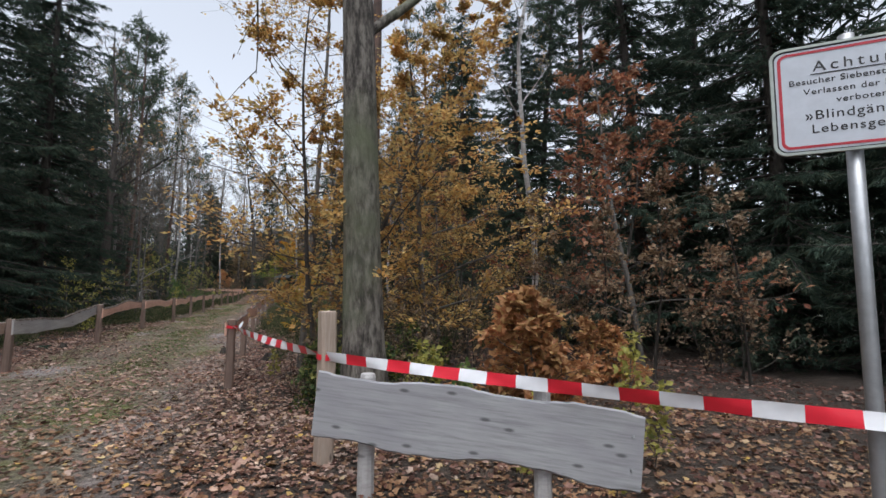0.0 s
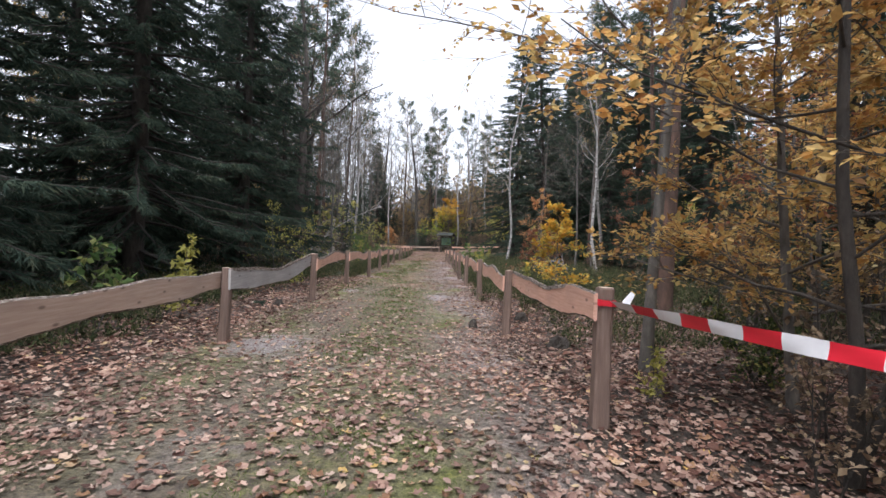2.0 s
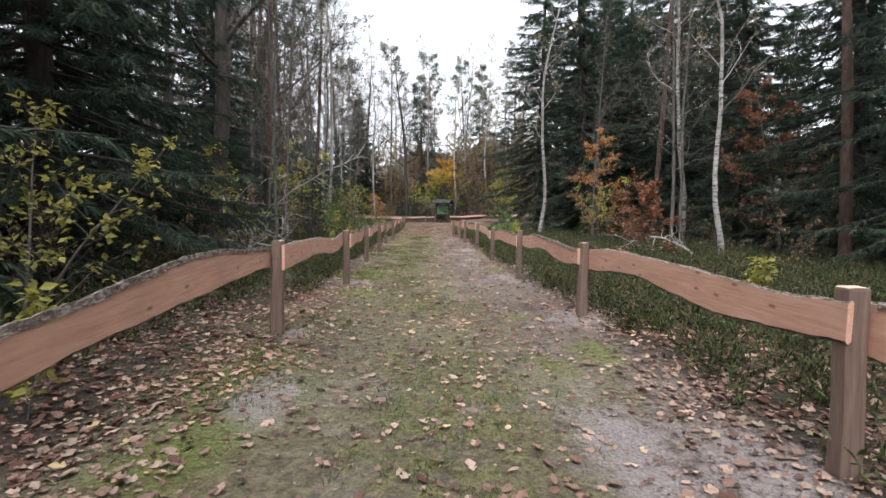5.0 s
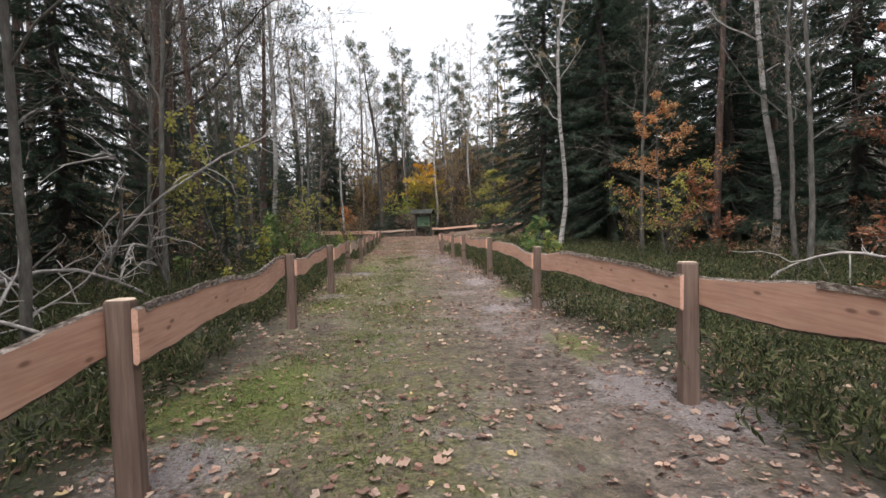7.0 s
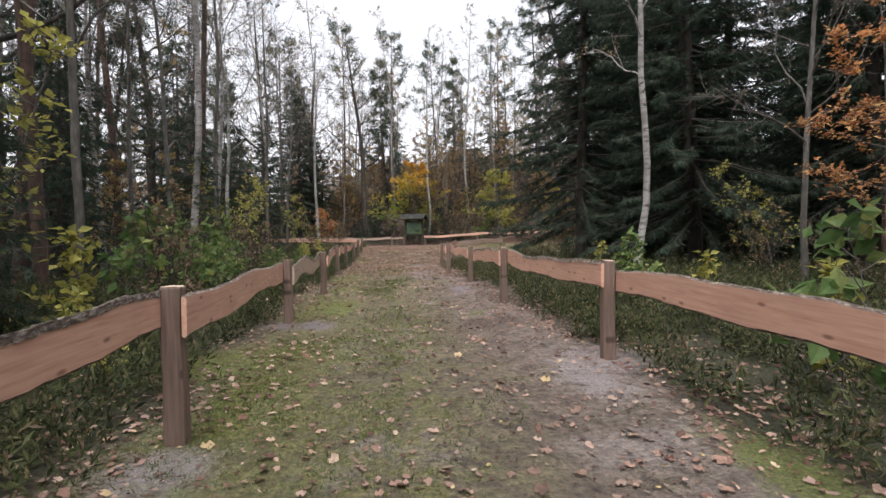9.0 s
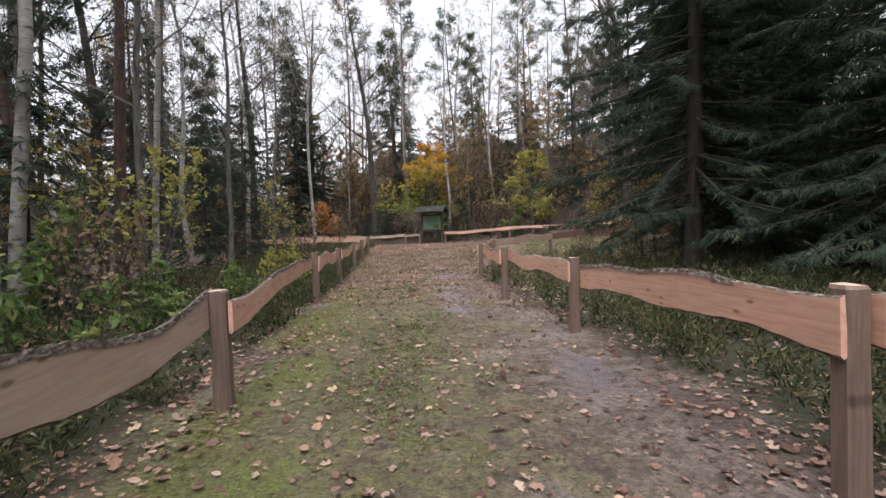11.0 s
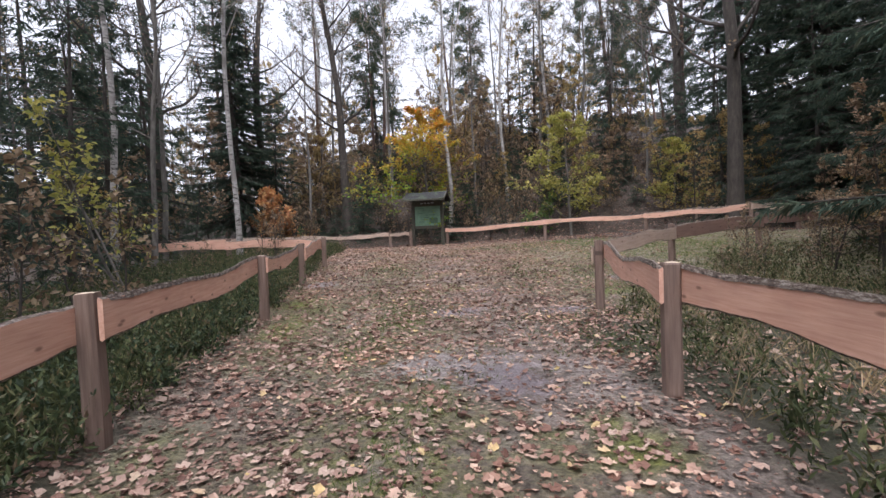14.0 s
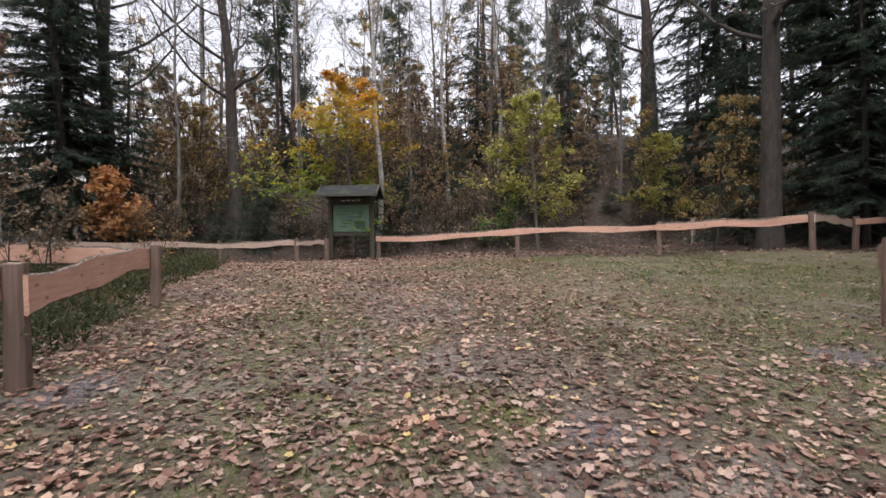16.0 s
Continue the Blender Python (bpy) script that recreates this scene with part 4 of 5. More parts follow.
def pine(name, label, seed, tall, thick, tufts=900, size=.30, start=.55):
    rs = np.random.RandomState(seed)
    tree = thing(name, label, "tree")
    wood, crown = Geo(), Geo()
    trunk = twisted(rs, (0, 0, -.15), (0, 0, 1), tall, 12, .015, .03)
    wood.tube(trunk, thick * np.linspace(1.1, .18, 13), 9)
    limbs = []
    for k in range(22):
        f = start + (.99 - start) * (k + rs.uniform()) / 22
        p, _ = along(trunk, f)
        az = k * 2.4 + rs.uniform(-.4, .4)
        length = tall * .20 * (1.25 - f) / (1.25 - start) * rs.uniform(.5, 1.3)
        limb = twisted(rs, p, unit(np.array([math.cos(az), math.sin(az), .35])), length, 5, .16, .06)
        wood.tube(limb, np.linspace(thick * .2, thick * .05, 6), 4, False)
        limbs.append(limb)
    for k in range(14):
        f = rs.uniform(.15, start)
        p, _ = along(trunk, f)
        az = rs.uniform(0, 6.28)
        limb = twisted(rs, p, unit(np.array([math.cos(az), math.sin(az), rs.uniform(-.3, .3)])), rs.uniform(.4, 1.6), 3, .2, 0)
        wood.tube(limb, np.linspace(thick * .10, thick * .02, 4), 3, False)
    L = np.array(limbs)
    pick, f = rs.randint(0, len(L), tufts), rs.uniform(.35, 1, tufts) * 5
    i = np.minimum(f.astype(int), 4)
    P = L[pick, i] + (L[pick, i + 1] - L[pick, i]) * (f - i)[:, None] + rs.normal(0, .16, (tufts, 3))
    P, D = np.repeat(P, 3, 0), rs.normal(0, 1, (tufts * 3, 3)) + (0, 0, .5)
    crown.leaves(P, D, rs.normal(0, 1, P.shape), size * rs.uniform(.6, 1.3, len(P)), SPRAY, SPRAY_F)
    part("trunk", wood, BARK_PINE, tree, "", True)
    part("crown", crown, NEEDLES_PINE, tree)
    return tree


def stand(tree, x, y, scale=1.0, turn=0.0, sink=0.0, lean=(0, 0)):
    """Where a tree stands."""
    return Matrix.Translation((x, y, ground_at(x, y) - sink)) @ Euler((radians(lean[0]), radians(lean[1]), radians(turn))).to_matrix().to_4x4() @ Matrix.Diagonal((scale, scale, scale, 1))


def plant(tree, spots, group=""):
    """The tree at the first spot, copies of it at the others. A spot: x, y, scale."""
    rnd = random.Random(len(spots) * 13 + len(tree.name))
    if group:
        tagged(tree, group=group)
    for n, (x, y, s) in enumerate(spots):
        m = stand(tree, x, y, s, rnd.uniform(0, 360), 0, (rnd.uniform(-2, 2), rnd.uniform(-2, 2)))
        if n:
            copy_thing(tree, m)
        else:
            first = m
    tree.matrix_basis = first
    return tree


# near trees, each of its own
o = broadleaf("oak_tree", "thick grey-barked oak with ivy at its foot", "tree", 11, 13, .205, BARK_OAK, LEAF_COPPER, 16, 5, 4, 1500, .075, .30, .30, .45, lean=.0, sides=20, crook=.008)
o.matrix_basis = stand(o, 1.36, 1.95, 1, lean=(0, -2.2))
o = broadleaf("birch_tree", "slender white birch trunk among dark undergrowth", "tree", 12, 12, .075, BARK_BIRCH, LEAF_OLIVE, 14, 4, 4, 900, .05, .35, .2, .7, lean=.05, crook=.06)
plant(o, [(5.44, 6.6, 1), (2.45, 29.8, 1.05), (6.9, 26.1, 1.15), (-.07, 56.0, 1.3), (5.3, 57.5, 1.35), (-9.2, 40.5, 1.1), (5.0, 20.5, .9), (1.2, 63, 1.2)], "white birches")
o = broadleaf("beech_tree", "copper and gold beech spreading over the fence", "tree", 13, 6.2, .036, BARK_DARK, LEAF_COPPER, 22, 6, 5, 15000, .062, .12, .42, .22, flat=.88, stems=2)
plant(o, [(1.0, 3.5, 1)])
o = broadleaf("beech_tree", "slender beech with sparse yellow leaves on long thin boughs", "tree", 68, 9.0, .055, BARK_GREY, LEAF_COPPER, 20, 6, 5, 3000, .055, .30, .40, .35, flat=.6)
plant(o, [(.75, 5.6, 1)])
o = broadleaf("beech_tree", "golden brown young beech with layered leaves", "tree", 14, 5.2, .05, BARK_GREY, LEAF_COPPER, 22, 6, 5, 9000, .062, .12, .46, .2, flat=.88)
plant(o, [(1.35, 4.5, .8), (2.6, 4.4, 1.1), (3.6, 7.2, .8)], "golden brown young beeches")
o = broadleaf("beech_sapling", "bright golden beech sapling in layered sprays", "sapling", 15, 2.0, .018, BARK_GREY, LEAF_GOLD, 22, 5, 4, 3400, .062, .08, .50, .10, flat=.9)
plant(o, [(.89, 9.85, 1)])
o = broadleaf("beech_bush", "rust-orange beech bush by the barrier", "bush", 16, 1.15, .014, BARK_GREY, LEAF_ORANGE, 16, 5, 4, 3800, .066, .05, .55, .3, flat=.7, stems=2)
plant(o, [(2.79, 1.41, 1.25), (4.4, 2.2, .9), (3.4, 2.8, .8)], "rust-orange bushes")
o = broadleaf("beech_tree", "dark red beech among the conifers", "tree", 17, 5.5, .05, BARK_GREY, LEAF_RED, 20, 6, 4, 3800, .085, .15, .42, .2, flat=.75)
plant(o, [(7.4, 6.2, 1), (6.2, 4.0, 1.1), (8.0, 22.5, 1), (4.6, 8.5, .9)], "dark red beeches")
o = broadleaf("beech_sapling", "rust-red beech sapling in the heath", "sapling", 18, 2.4, .02, BARK_GREY, LEAF_RED, 15, 5, 4, 1100, .10, .2, .42, .2, flat=.8)
plant(o, [(4.1, 24.3, .9), (1.9, 18.1, .8)], "rust-red saplings")
o = broadleaf("beech_tree", "young rust-orange beech with flat layered boughs in the heath", "tree", 65, 5.0, .035, BARK_GREY, LEAF_ORANGE, 18, 6, 5, 3600, .075, .22, .46, .15, flat=.92)
plant(o, [(3.6, 25.3, .85)])
o = broadleaf("beech_tree", "young beech glowing yellow and orange behind the shelter", "tree", 19, 5.2, .06, BARK_GREY, turning_leaves(), 24, 6, 5, 9000, .105, .14, .66, .22, flat=.82)
plant(o, [(-.95, 55.6, 1.15)])
o = broadleaf("beech_tree", "young yellow-green beech behind the plank fence", "tree", 20, 4.6, .05, BARK_GREY, LEAF_YELLOWGREEN, 20, 5, 4, 4800, .11, .12, .56, .28, flat=.75)
plant(o, [(4.7, 53.0, 1.15), (8.4, 51.6, .75)], "yellow-green young beeches")
o = broadleaf("beech_bush", "orange-red beech bush at the woods' edge", "bush", 21, 2.6, .03, BARK_GREY, LEAF_ORANGE, 18, 5, 4, 3000, .13, .08, .50, .3, flat=.6, stems=2)
plant(o, [(-7.0, 54.3, 1.15)])
o = broadleaf("oak_tree", "tall bare dark-trunked oak with a few brown leaves", "tree", 22, 15, .23, BARK_DARK, LEAF_BROWN, 18, 6, 4, 1100, .09, .28, .34, .6, wander=.2)
plant(o, [(-10.6, 51.2, 1), (-4.8, 57.2, 1), (7.9, 47.6, 1.05), (-14, 44, 1), (-8.9, 58, 1.05), (11, 55, 1.1), (-12.5, 33, .95), (13, 47, 1), (-9.8, 29.3, .95), (-7.2, 19.6, .85)], "dark bare oaks")

SPRUCE_A = spruce("spruce_tree", "tall dark spruce with drooping boughs to the ground", 31, 16, 3.3, .4, .24, 8, .046, .24)
plant(SPRUCE_A, [(-7.5, 10.6, 1), (-7.6, 5.2, .95), (-7.2, 14.9, .92), (-10.5, 8, 1.05), (-11.2, 13.5, 1), (-12.4, 18.4, 1), (-13.2, 11, 1.05), (-8.6, 1.0, 1), (-11.8, 5.0, 1), (-9.3, 19.4, .85), (-9.4, 24.6, .72), (8.0, 34.6, 1.0), (8.8, 39.5, 1.05)], "dark spruces")
SPRUCE_B = spruce("spruce_tree", "dark dense spruce with a raised skirt of boughs", 32, 15, 3.2, 1.5, .24, 8, .047, .25)
plant(SPRUCE_B, [(5.2, 31.8, 1.05), (8.0, 39.0, 1.05), (7.4, 41.0, .95), (11.6, 47.8, 1.05), (7.6, 11.2, .75), (8.8, 7.0, 1), (3.6, 35.6, 1.1), (8.9, 30.3, 1.1), (9.0, 13.0, 1), (7.6, 17.2, .95), (9.3, 21.5, 1), (10.2, 4.5, 1), (10.6, 1.2, 1), (11.2, 43.5, 1.05), (9.2, -3.2, .9),
                (12.6, 49.5, 1), (13.5, 54, 1.1), (-9.3, 55.8, .85), (-9.9, 57.2, .8), (14, 46.5, 1.1), (8.4, 25.3, .9), (12, 35, 1.1), (-21, 58.5, .9)], "dark spruces")
SPRUCE_C = spruce("spruce_tree", "young grey-green spruce in the undergrowth", 33, 6, 1.5, skirt=.3, level=.22, spacing=.11, size=.28)
plant(SPRUCE_C, [(-9.2, 41.5, 1), (-7.2, 31.5, .7), (-12.5, 53, 1.2), (-15, 56, 1.3), (6.2, 14.5, .6), (9.5, 53, .9), (-10.5, 27, .9), (5.5, 11.8, .55), (-6.2, 24.5, .5)], "young spruces")
PINE_A = pine("pine_tree", "tall pine with a bare reddish trunk", 41, 17, .125)
plant(PINE_A, [(2.2, 8.5, 1.25), (8.8, 9.9, 1), (-8.3, 28.4, .8), (-10.5, 31, 1.05), (-9.0, 36.5, 1), (-13, 28, 1), (-12.5, 38.5, 1.1), (-8.0, 25.5, .9), (-17, 34, 1.1), (-16, 42, 1), (7, 28.5, .9), (11, 31, 1),
              (-15, 50, 1), (-19, 48, 1.1), (-3, 62, .9), (-7, 64, 1), (1.8, 66, .85), (7, 63, .9), (10, 60, 1), (-12, 62, 1), (13, 58, .95), (6.6, 18.8, .9)], "tall pines")
BARE_A = broadleaf("birch_tree", "thin bare grey tree with fine twigs", "tree", 51, 12.5, .075, BARK_GREY, LEAF_BROWN, 20, 6, 4, 700, .065, .28, .33, .9, lean=.05, wander=.16, fine=.004)
plant(BARE_A, [(-5.4, 18.3, .55), (-6.4, 22.5, .7), (-6.8, 26.8, .8), (-8.6, 33.5, .95), (-7.4, 38.5, .9), (-10.2, 35, 1), (-11.5, 24.5, 1), (4.6, 22.4, .7), (5.9, 24.2, .75), (4.0, 27.2, .7), (-8.2, 45.5, .9), (-13.5, 47, 1.1), (-17, 39, 1.1), (-6.3, 55.5, .9), (1.6, 57.6, .8), (8.6, 54, .8), (-14.5, 30.5, 1), (-18, 29, 1), (-9.5, 22.2, .9), (6.4, 56, 1), (3.2, 60, 1), (-2.5, 59.5, 1), (-5.8, 61, 1.1)] + [(-7.5 - 9 * ((k * .618) % 1), 24 + 2.4 * k, .7 + .5 * ((k * .37) % 1)) for k in range(12)], "thin bare trees")

BIRCH_TALL = broadleaf("birch_tree", "tall pale birch with a high crown of fine twigs", "tree", 56, 17, .085, BARK_BIRCH, LEAF_OLIVE, 22, 6, 4, 2000, .065, .38, .24, 1.1, lean=.03, wander=.15, fine=.005)
plant(BIRCH_TALL, [(-7.1, 31.2, .95), (-9.0, 37.9, 1), (-6.9, 47.5, .9), (-9.4, 46.2, 1), (-2.6, 60.5, 1.0), (3.4, 58.5, 1.0), (-11.8, 36.2, 1), (-6.2, 58.8, 1)], "tall birches")
SCRUB = spruce("conifer", "scraggy grey-green conifer in the crowded woods", 60, 8, 2.0, .5, .30, 6, .12, .30)
plant(SCRUB, [(-9.4 - 1.1 * k % 9.5 - .35 * (k % 3), 30.5 + 1.8 * k, .6 + .6 * ((k * .618) % 1)) for k in range(15)] + [(-8.8, 43.6, .8), (-9.9, 49.4, 1.0), (-8.0, 56.6, .9), (8.4, 48.8, .7), (10.2, 47.0, .9), (6.0, 62, 1.3), (-3.4, 66, 1.4), (3.6, 69, 1.4), (9.0, 58, 1.1), (11.0, 53, 1.0)], "scraggy conifers")

# woods that close the place all round
rnd = random.Random(8)
far_bare = broadleaf("bare_tree", "bare grey woodland tree", "tree", 52, 15, .095, BARK_GREY, LEAF_OLIVE, 20, 6, 4, 1100, .085, .25, .34, .9, sides=6, wander=.16, fine=.006)
far_brown = broadleaf("oak_tree", "woodland tree with brown autumn leaves", "tree", 53, 12, .10, BARK_DARK, LEAF_OLIVE, 16, 5, 3, 2300, .12, .12, .32, .5, sides=6)
far_pine = pine("pine_tree", "woodland pine with grey-green crown", 54, 14, .10, 1000, .40, .24)
far_spruce = spruce("spruce_tree", "woodland spruce with dark boughs", 55, 13, 2.6, .6, .38, 6, .26, .70)
kinds = {0: (far_bare, []), 1: (far_brown, []), 2: (far_pine, []), 3: (far_spruce, [])}


def thick(x, y):
    """How dark and dense the woods are: spruces flank the start and the clearing's right side."""
    return (.5 if x > 0 else .4) if y < 24 else .72 if x > 8 and y < 56 else .22 if x < -8 and y < 62 else .08


for _ in range(1300):
    x, y = rnd.uniform(-30, 30), rnd.uniform(-16, 92)
    if (-13 < x < 11.5 and -3 < y < 57) or (abs(x) < 5 and y < 2) or (y < 60 and abs(x) > 24):
        continue
    gap = 7.5 if y < 57 else 17
    near = min((x - a) ** 2 + (y - b) ** 2 for k in kinds.values() for a, b, _ in k[1] or [(99, 999, 1)])
    if near < gap:
        continue
    dark, q = thick(x, y), rnd.random()
    kind = 3 if q < dark else (0 if q < dark + (1 - dark) * .36 else 2 if q < dark + (1 - dark) * .74 else 1)
    kinds[kind][1].append((x, y, rnd.uniform(.7, 1.15) ))
for k, (tree, spots) in kinds.items():
    plant(tree, spots, ("far bare trees", "far brown trees", "far pines", "far spruces")[k])

def far_woods():
    """The woods go on: a ragged belt far behind the trees, all round."""
    rs = np.random.RandomState(77)
    g = Geo()
    for radius, tall in ((62, 4.5), (70, 6), (78, 7.5)):
        n = 520
        a = np.linspace(0, 2 * np.pi, n, endpoint=False) + rs.uniform(0, .01, n)
        rr = radius + rs.uniform(-2, 2, n)
        x, y = rr * np.cos(a), 30 + rr * np.sin(a)
        z = height(x, y)
        top = z + tall * (.72 + .16 * np.sin(a * 23) + .28 * rs.uniform(0, 1, n) ** 2)
        k = np.arange(n)
        v = np.concatenate([np.stack([x, y, z - .5], -1), np.stack([x, y, top], -1)])
        g.add(v, np.stack([k, (k + 1) % n, n + (k + 1) % n, n + k], -1))
    # twig grey-brown raised in tone, so distance haze is painted into the colour
    m = rough_stuff("far_woods", [(.3, (.07, .066, .06)), (.55, (.16, .15, .13)), (.75, (.25, .23, .20))], 1.4, (1, 1, .25), bump=1, depth=.4, patch=(.10, .11, .085), patch_scale=.12)
    tagged(part("backdrop", g, m), "distant belt of woodland, its grey-brown lightened for haze", "woods", kind="structure")


far_woods()

# shrubs and young plants
thicket = spruce("young_spruce", "low dark conifer thicket under the trees", 57, 3.2, 1.3, .1, .20, 7, .10, .30)
plant(thicket, [(rnd.uniform(7.0, 12), rnd.uniform(-1, 24), rnd.uniform(.5, 1.1)) for _ in range(34)] + [(rnd.uniform(-12, -6.6), rnd.uniform(0, 15), rnd.uniform(.5, 1.0)) for _ in range(15)] + [(rnd.uniform(-13, -9.2), rnd.uniform(15, 24), rnd.uniform(.5, 1.0)) for _ in range(9)] + [(rnd.uniform(6, 12), rnd.uniform(25, 41), rnd.uniform(.3, .8)) for _ in range(16)] + [(-6.5 + 1.25 * k, 54.9 + 2.2 * ((k * .618) % 1), .35 + .3 * ((k * .37) % 1)) for k in range(13)] + [(rnd.uniform(-8, 9), rnd.uniform(56, 66), rnd.uniform(.4, .9)) for _ in range(36)] + [(rnd.uniform(5, 11), rnd.uniform(53.5, 58), rnd.uniform(.3, .7)) for _ in range(10)], "low conifer thicket")
brush = broadleaf("young_tree", "young woodland tree with thin brown and olive leaves", "tree", 58, 4.4, .035, BARK_DARK, LEAF_OLIVE, 16, 4, 3, 1300, .085, .08, .36, .5, flat=.3, sides=5)
plant(brush, [(rnd.uniform(-9, 12), rnd.uniform(56.5, 70), rnd.uniform(.6, 1.5)) for _ in range(44)] + [(rnd.uniform(-24, -8.5), rnd.uniform(24, 62), rnd.uniform(.6, 1.2)) for _ in range(34)] +
      [(rnd.uniform(6, 12), rnd.uniform(47.5, 54), rnd.uniform(.6, 1.1)) for _ in range(8)] + [(rnd.uniform(3.5, 7), rnd.uniform(3, 9), rnd.uniform(.6, 1.0)) for _ in range(5)] + [(4.2, 39.2, .7), (5.8, 41.4, .7)], "young woodland trees")
rust = broadleaf("young_tree", "young woodland beech with dull brown leaves", "tree", 59, 4.0, .035, BARK_DARK, LEAF_BROWN, 16, 4, 3, 1500, .085, .08, .38, .4, flat=.4, sides=5)
plant(rust, [(rnd.uniform(-12, 12), rnd.uniform(56.0, 72), rnd.uniform(.6, 1.6)) for _ in range(56)] + [(rnd.uniform(2.5, 7), rnd.uniform(3, 9), rnd.uniform(.4, .8)) for _ in range(7)] + [(rnd.uniform(-24, -9), rnd.uniform(26, 58), rnd.uniform(.7, 1.4)) for _ in range(22)] + [(5.6, 54.6, .8), (6.8, 53.6, .7), (7.6, 54.8, .9), (9.2, 54.0, .9), (6.4, 56.2, 1.0), (8.4, 56.4, 1.1), (9.6, 51.8, .8), (5.0, 40.6, .75), (3.7, 40.2, .55), (4.4, 38.6, .6), (6.6, 40.0, .8), (5.4, 42.2, .5), (4.6, 2.9, .6), (6.9, 2.6, .8)], "brown young beeches")
shrub = broadleaf("shrub", "twiggy dark shrub with a few brown leaves", "shrub", 61, 1.7, .014, BARK_DARK, LEAF_BROWN, 10, 4, 2, 420, .065, .06, .5, .8, stems=2, sides=5)
plant(shrub, [(rnd.uniform(-8, -5.0), rnd.uniform(2, 52), rnd.uniform(.5, 1.1)) for _ in range(26)] + [(rnd.uniform(3.0, 9.0), rnd.uniform(3, 34), rnd.uniform(.6, 1.2)) for _ in range(24)] + [(3.2, 41.2, .7), (2.8, 40.5, .5), (3.9, 42.2, .6), (4.6, 41.2, .8), (1.6, 39.6, .4)] + [(.95, 2.9, .7), (1.5, 3.1, .8), (2.0, 2.4, .7), (1.1, 3.9, .7), (2.3, 3.6, .9), (2.9, 3.2, .8), (.7, 3.4, .5), (1.7, 1.5, .45)] +
      [(rnd.uniform(-9, 11), rnd.uniform(54.3, 66), rnd.uniform(.8, 1.6)) for _ in range(110)] + [(rnd.uniform(-22, -8), rnd.uniform(24, 56), rnd.uniform(.7, 1.4)) for _ in range(30)], "dark shrubs")
green = broadleaf("elder_bush", "green-leaved bush behind the fence", "bush", 62, 1.35, .012, BARK_GREY, LEAF_GREEN, 9, 4, 2, 620, .095, .12, .5, .6, stems=3, sides=5)
plant(green, [(-6.2, 29.3, 1.25), (-5.6, 28.2, 1.0), (-6.6, 30.6, 1.15), (-5.2, 30.7, .7), (-4.9, 4.0, .95), (.7, 26.2, .85), (3.6, 53.9, 1.5), (-6.6, 56.0, .9), (-5.0, 31.8, .6), (1.9, 1.2, .6), (-6.8, 24.4, .8)], "green bushes")
yellow = broadleaf("young_shoot", "thin yellow-green leafy shoot beside the fence", "plant", 63, 1.0, .008, BARK_GREY, LEAF_YELLOWGREEN, 9, 3, 3, 170, .085, .2, .34, .7, sides=4)
plant(yellow, [(-4.84, 35.0, 1.1), (-5.4, 35.8, 1), (-5.2, 34.1, .9), (-5.6, 24.8, 1.2), (-4.7, 23.6, .8), (.3, 23.0, 1.0), (.6, 24.9, .9), (2.2, .3, .7), (1.9, 2.2, .8), (3.2, .2, .7), (2.6, -.2, .6), (-4.6, 7.2, .9), (-4.4, 11.3, .8), (.9, 13.5, .8), (1.6, 14.6, .7), (3.8, 1.2, .9), (1.1, 2.6, .9), (1.75, 1.75, .7), (2.0, 1.9, .8), (1.45, 2.5, .8), (.4, 4.6, .5), (1.2, 29.0, .9), (-5.7, 37.0, .8), (-4.9, 20.8, .7), (-5.2, 8.3, 1.2)], "yellow-green shoots")
shoot = broadleaf("maple_shoot", "green shoot with large limp leaves behind the fence", "plant", 67, 1.25, .009, BARK_GREY, LEAF_GREEN, 7, 3, 2, 110, .12, .55, .40, .7, stems=2, sides=4)
plant(shoot, [(-5.3, 25.6, 1), (-4.9, 26.6, .8), (-5.8, 26.9, 1.2), (-5.1, 27.8, .8), (-4.7, 28.9, .7), (-.1, 22.4, 1.05), (-4.6, 2.6, 1.1), (-4.9, 6.0, .9)], "large-leaved shoots")
ivy = broadleaf("ivy_clump", "dark green ivy and bramble climbing round the oak", "plant", 64, 1.5, .008, BARK_DARK, leafy("leaves_ivy", [(0, (.04, .07, .025)), (.5, (.09, .14, .045)), (.8, (.22, .25, .08)), (1, (.40, .36, .10))], .4), 14, 4, 4, 1500, .065, .05, .34, .6, stems=3, sides=4)
plant(ivy, [(1.05, 2.35, .85), (1.65, 2.4, .75), (1.75, 1.6, .45), (.95, 2.9, .6), (2.2, 2.9, .7), (1.4, 5.0, .6)], "ivy and bramble clumps")


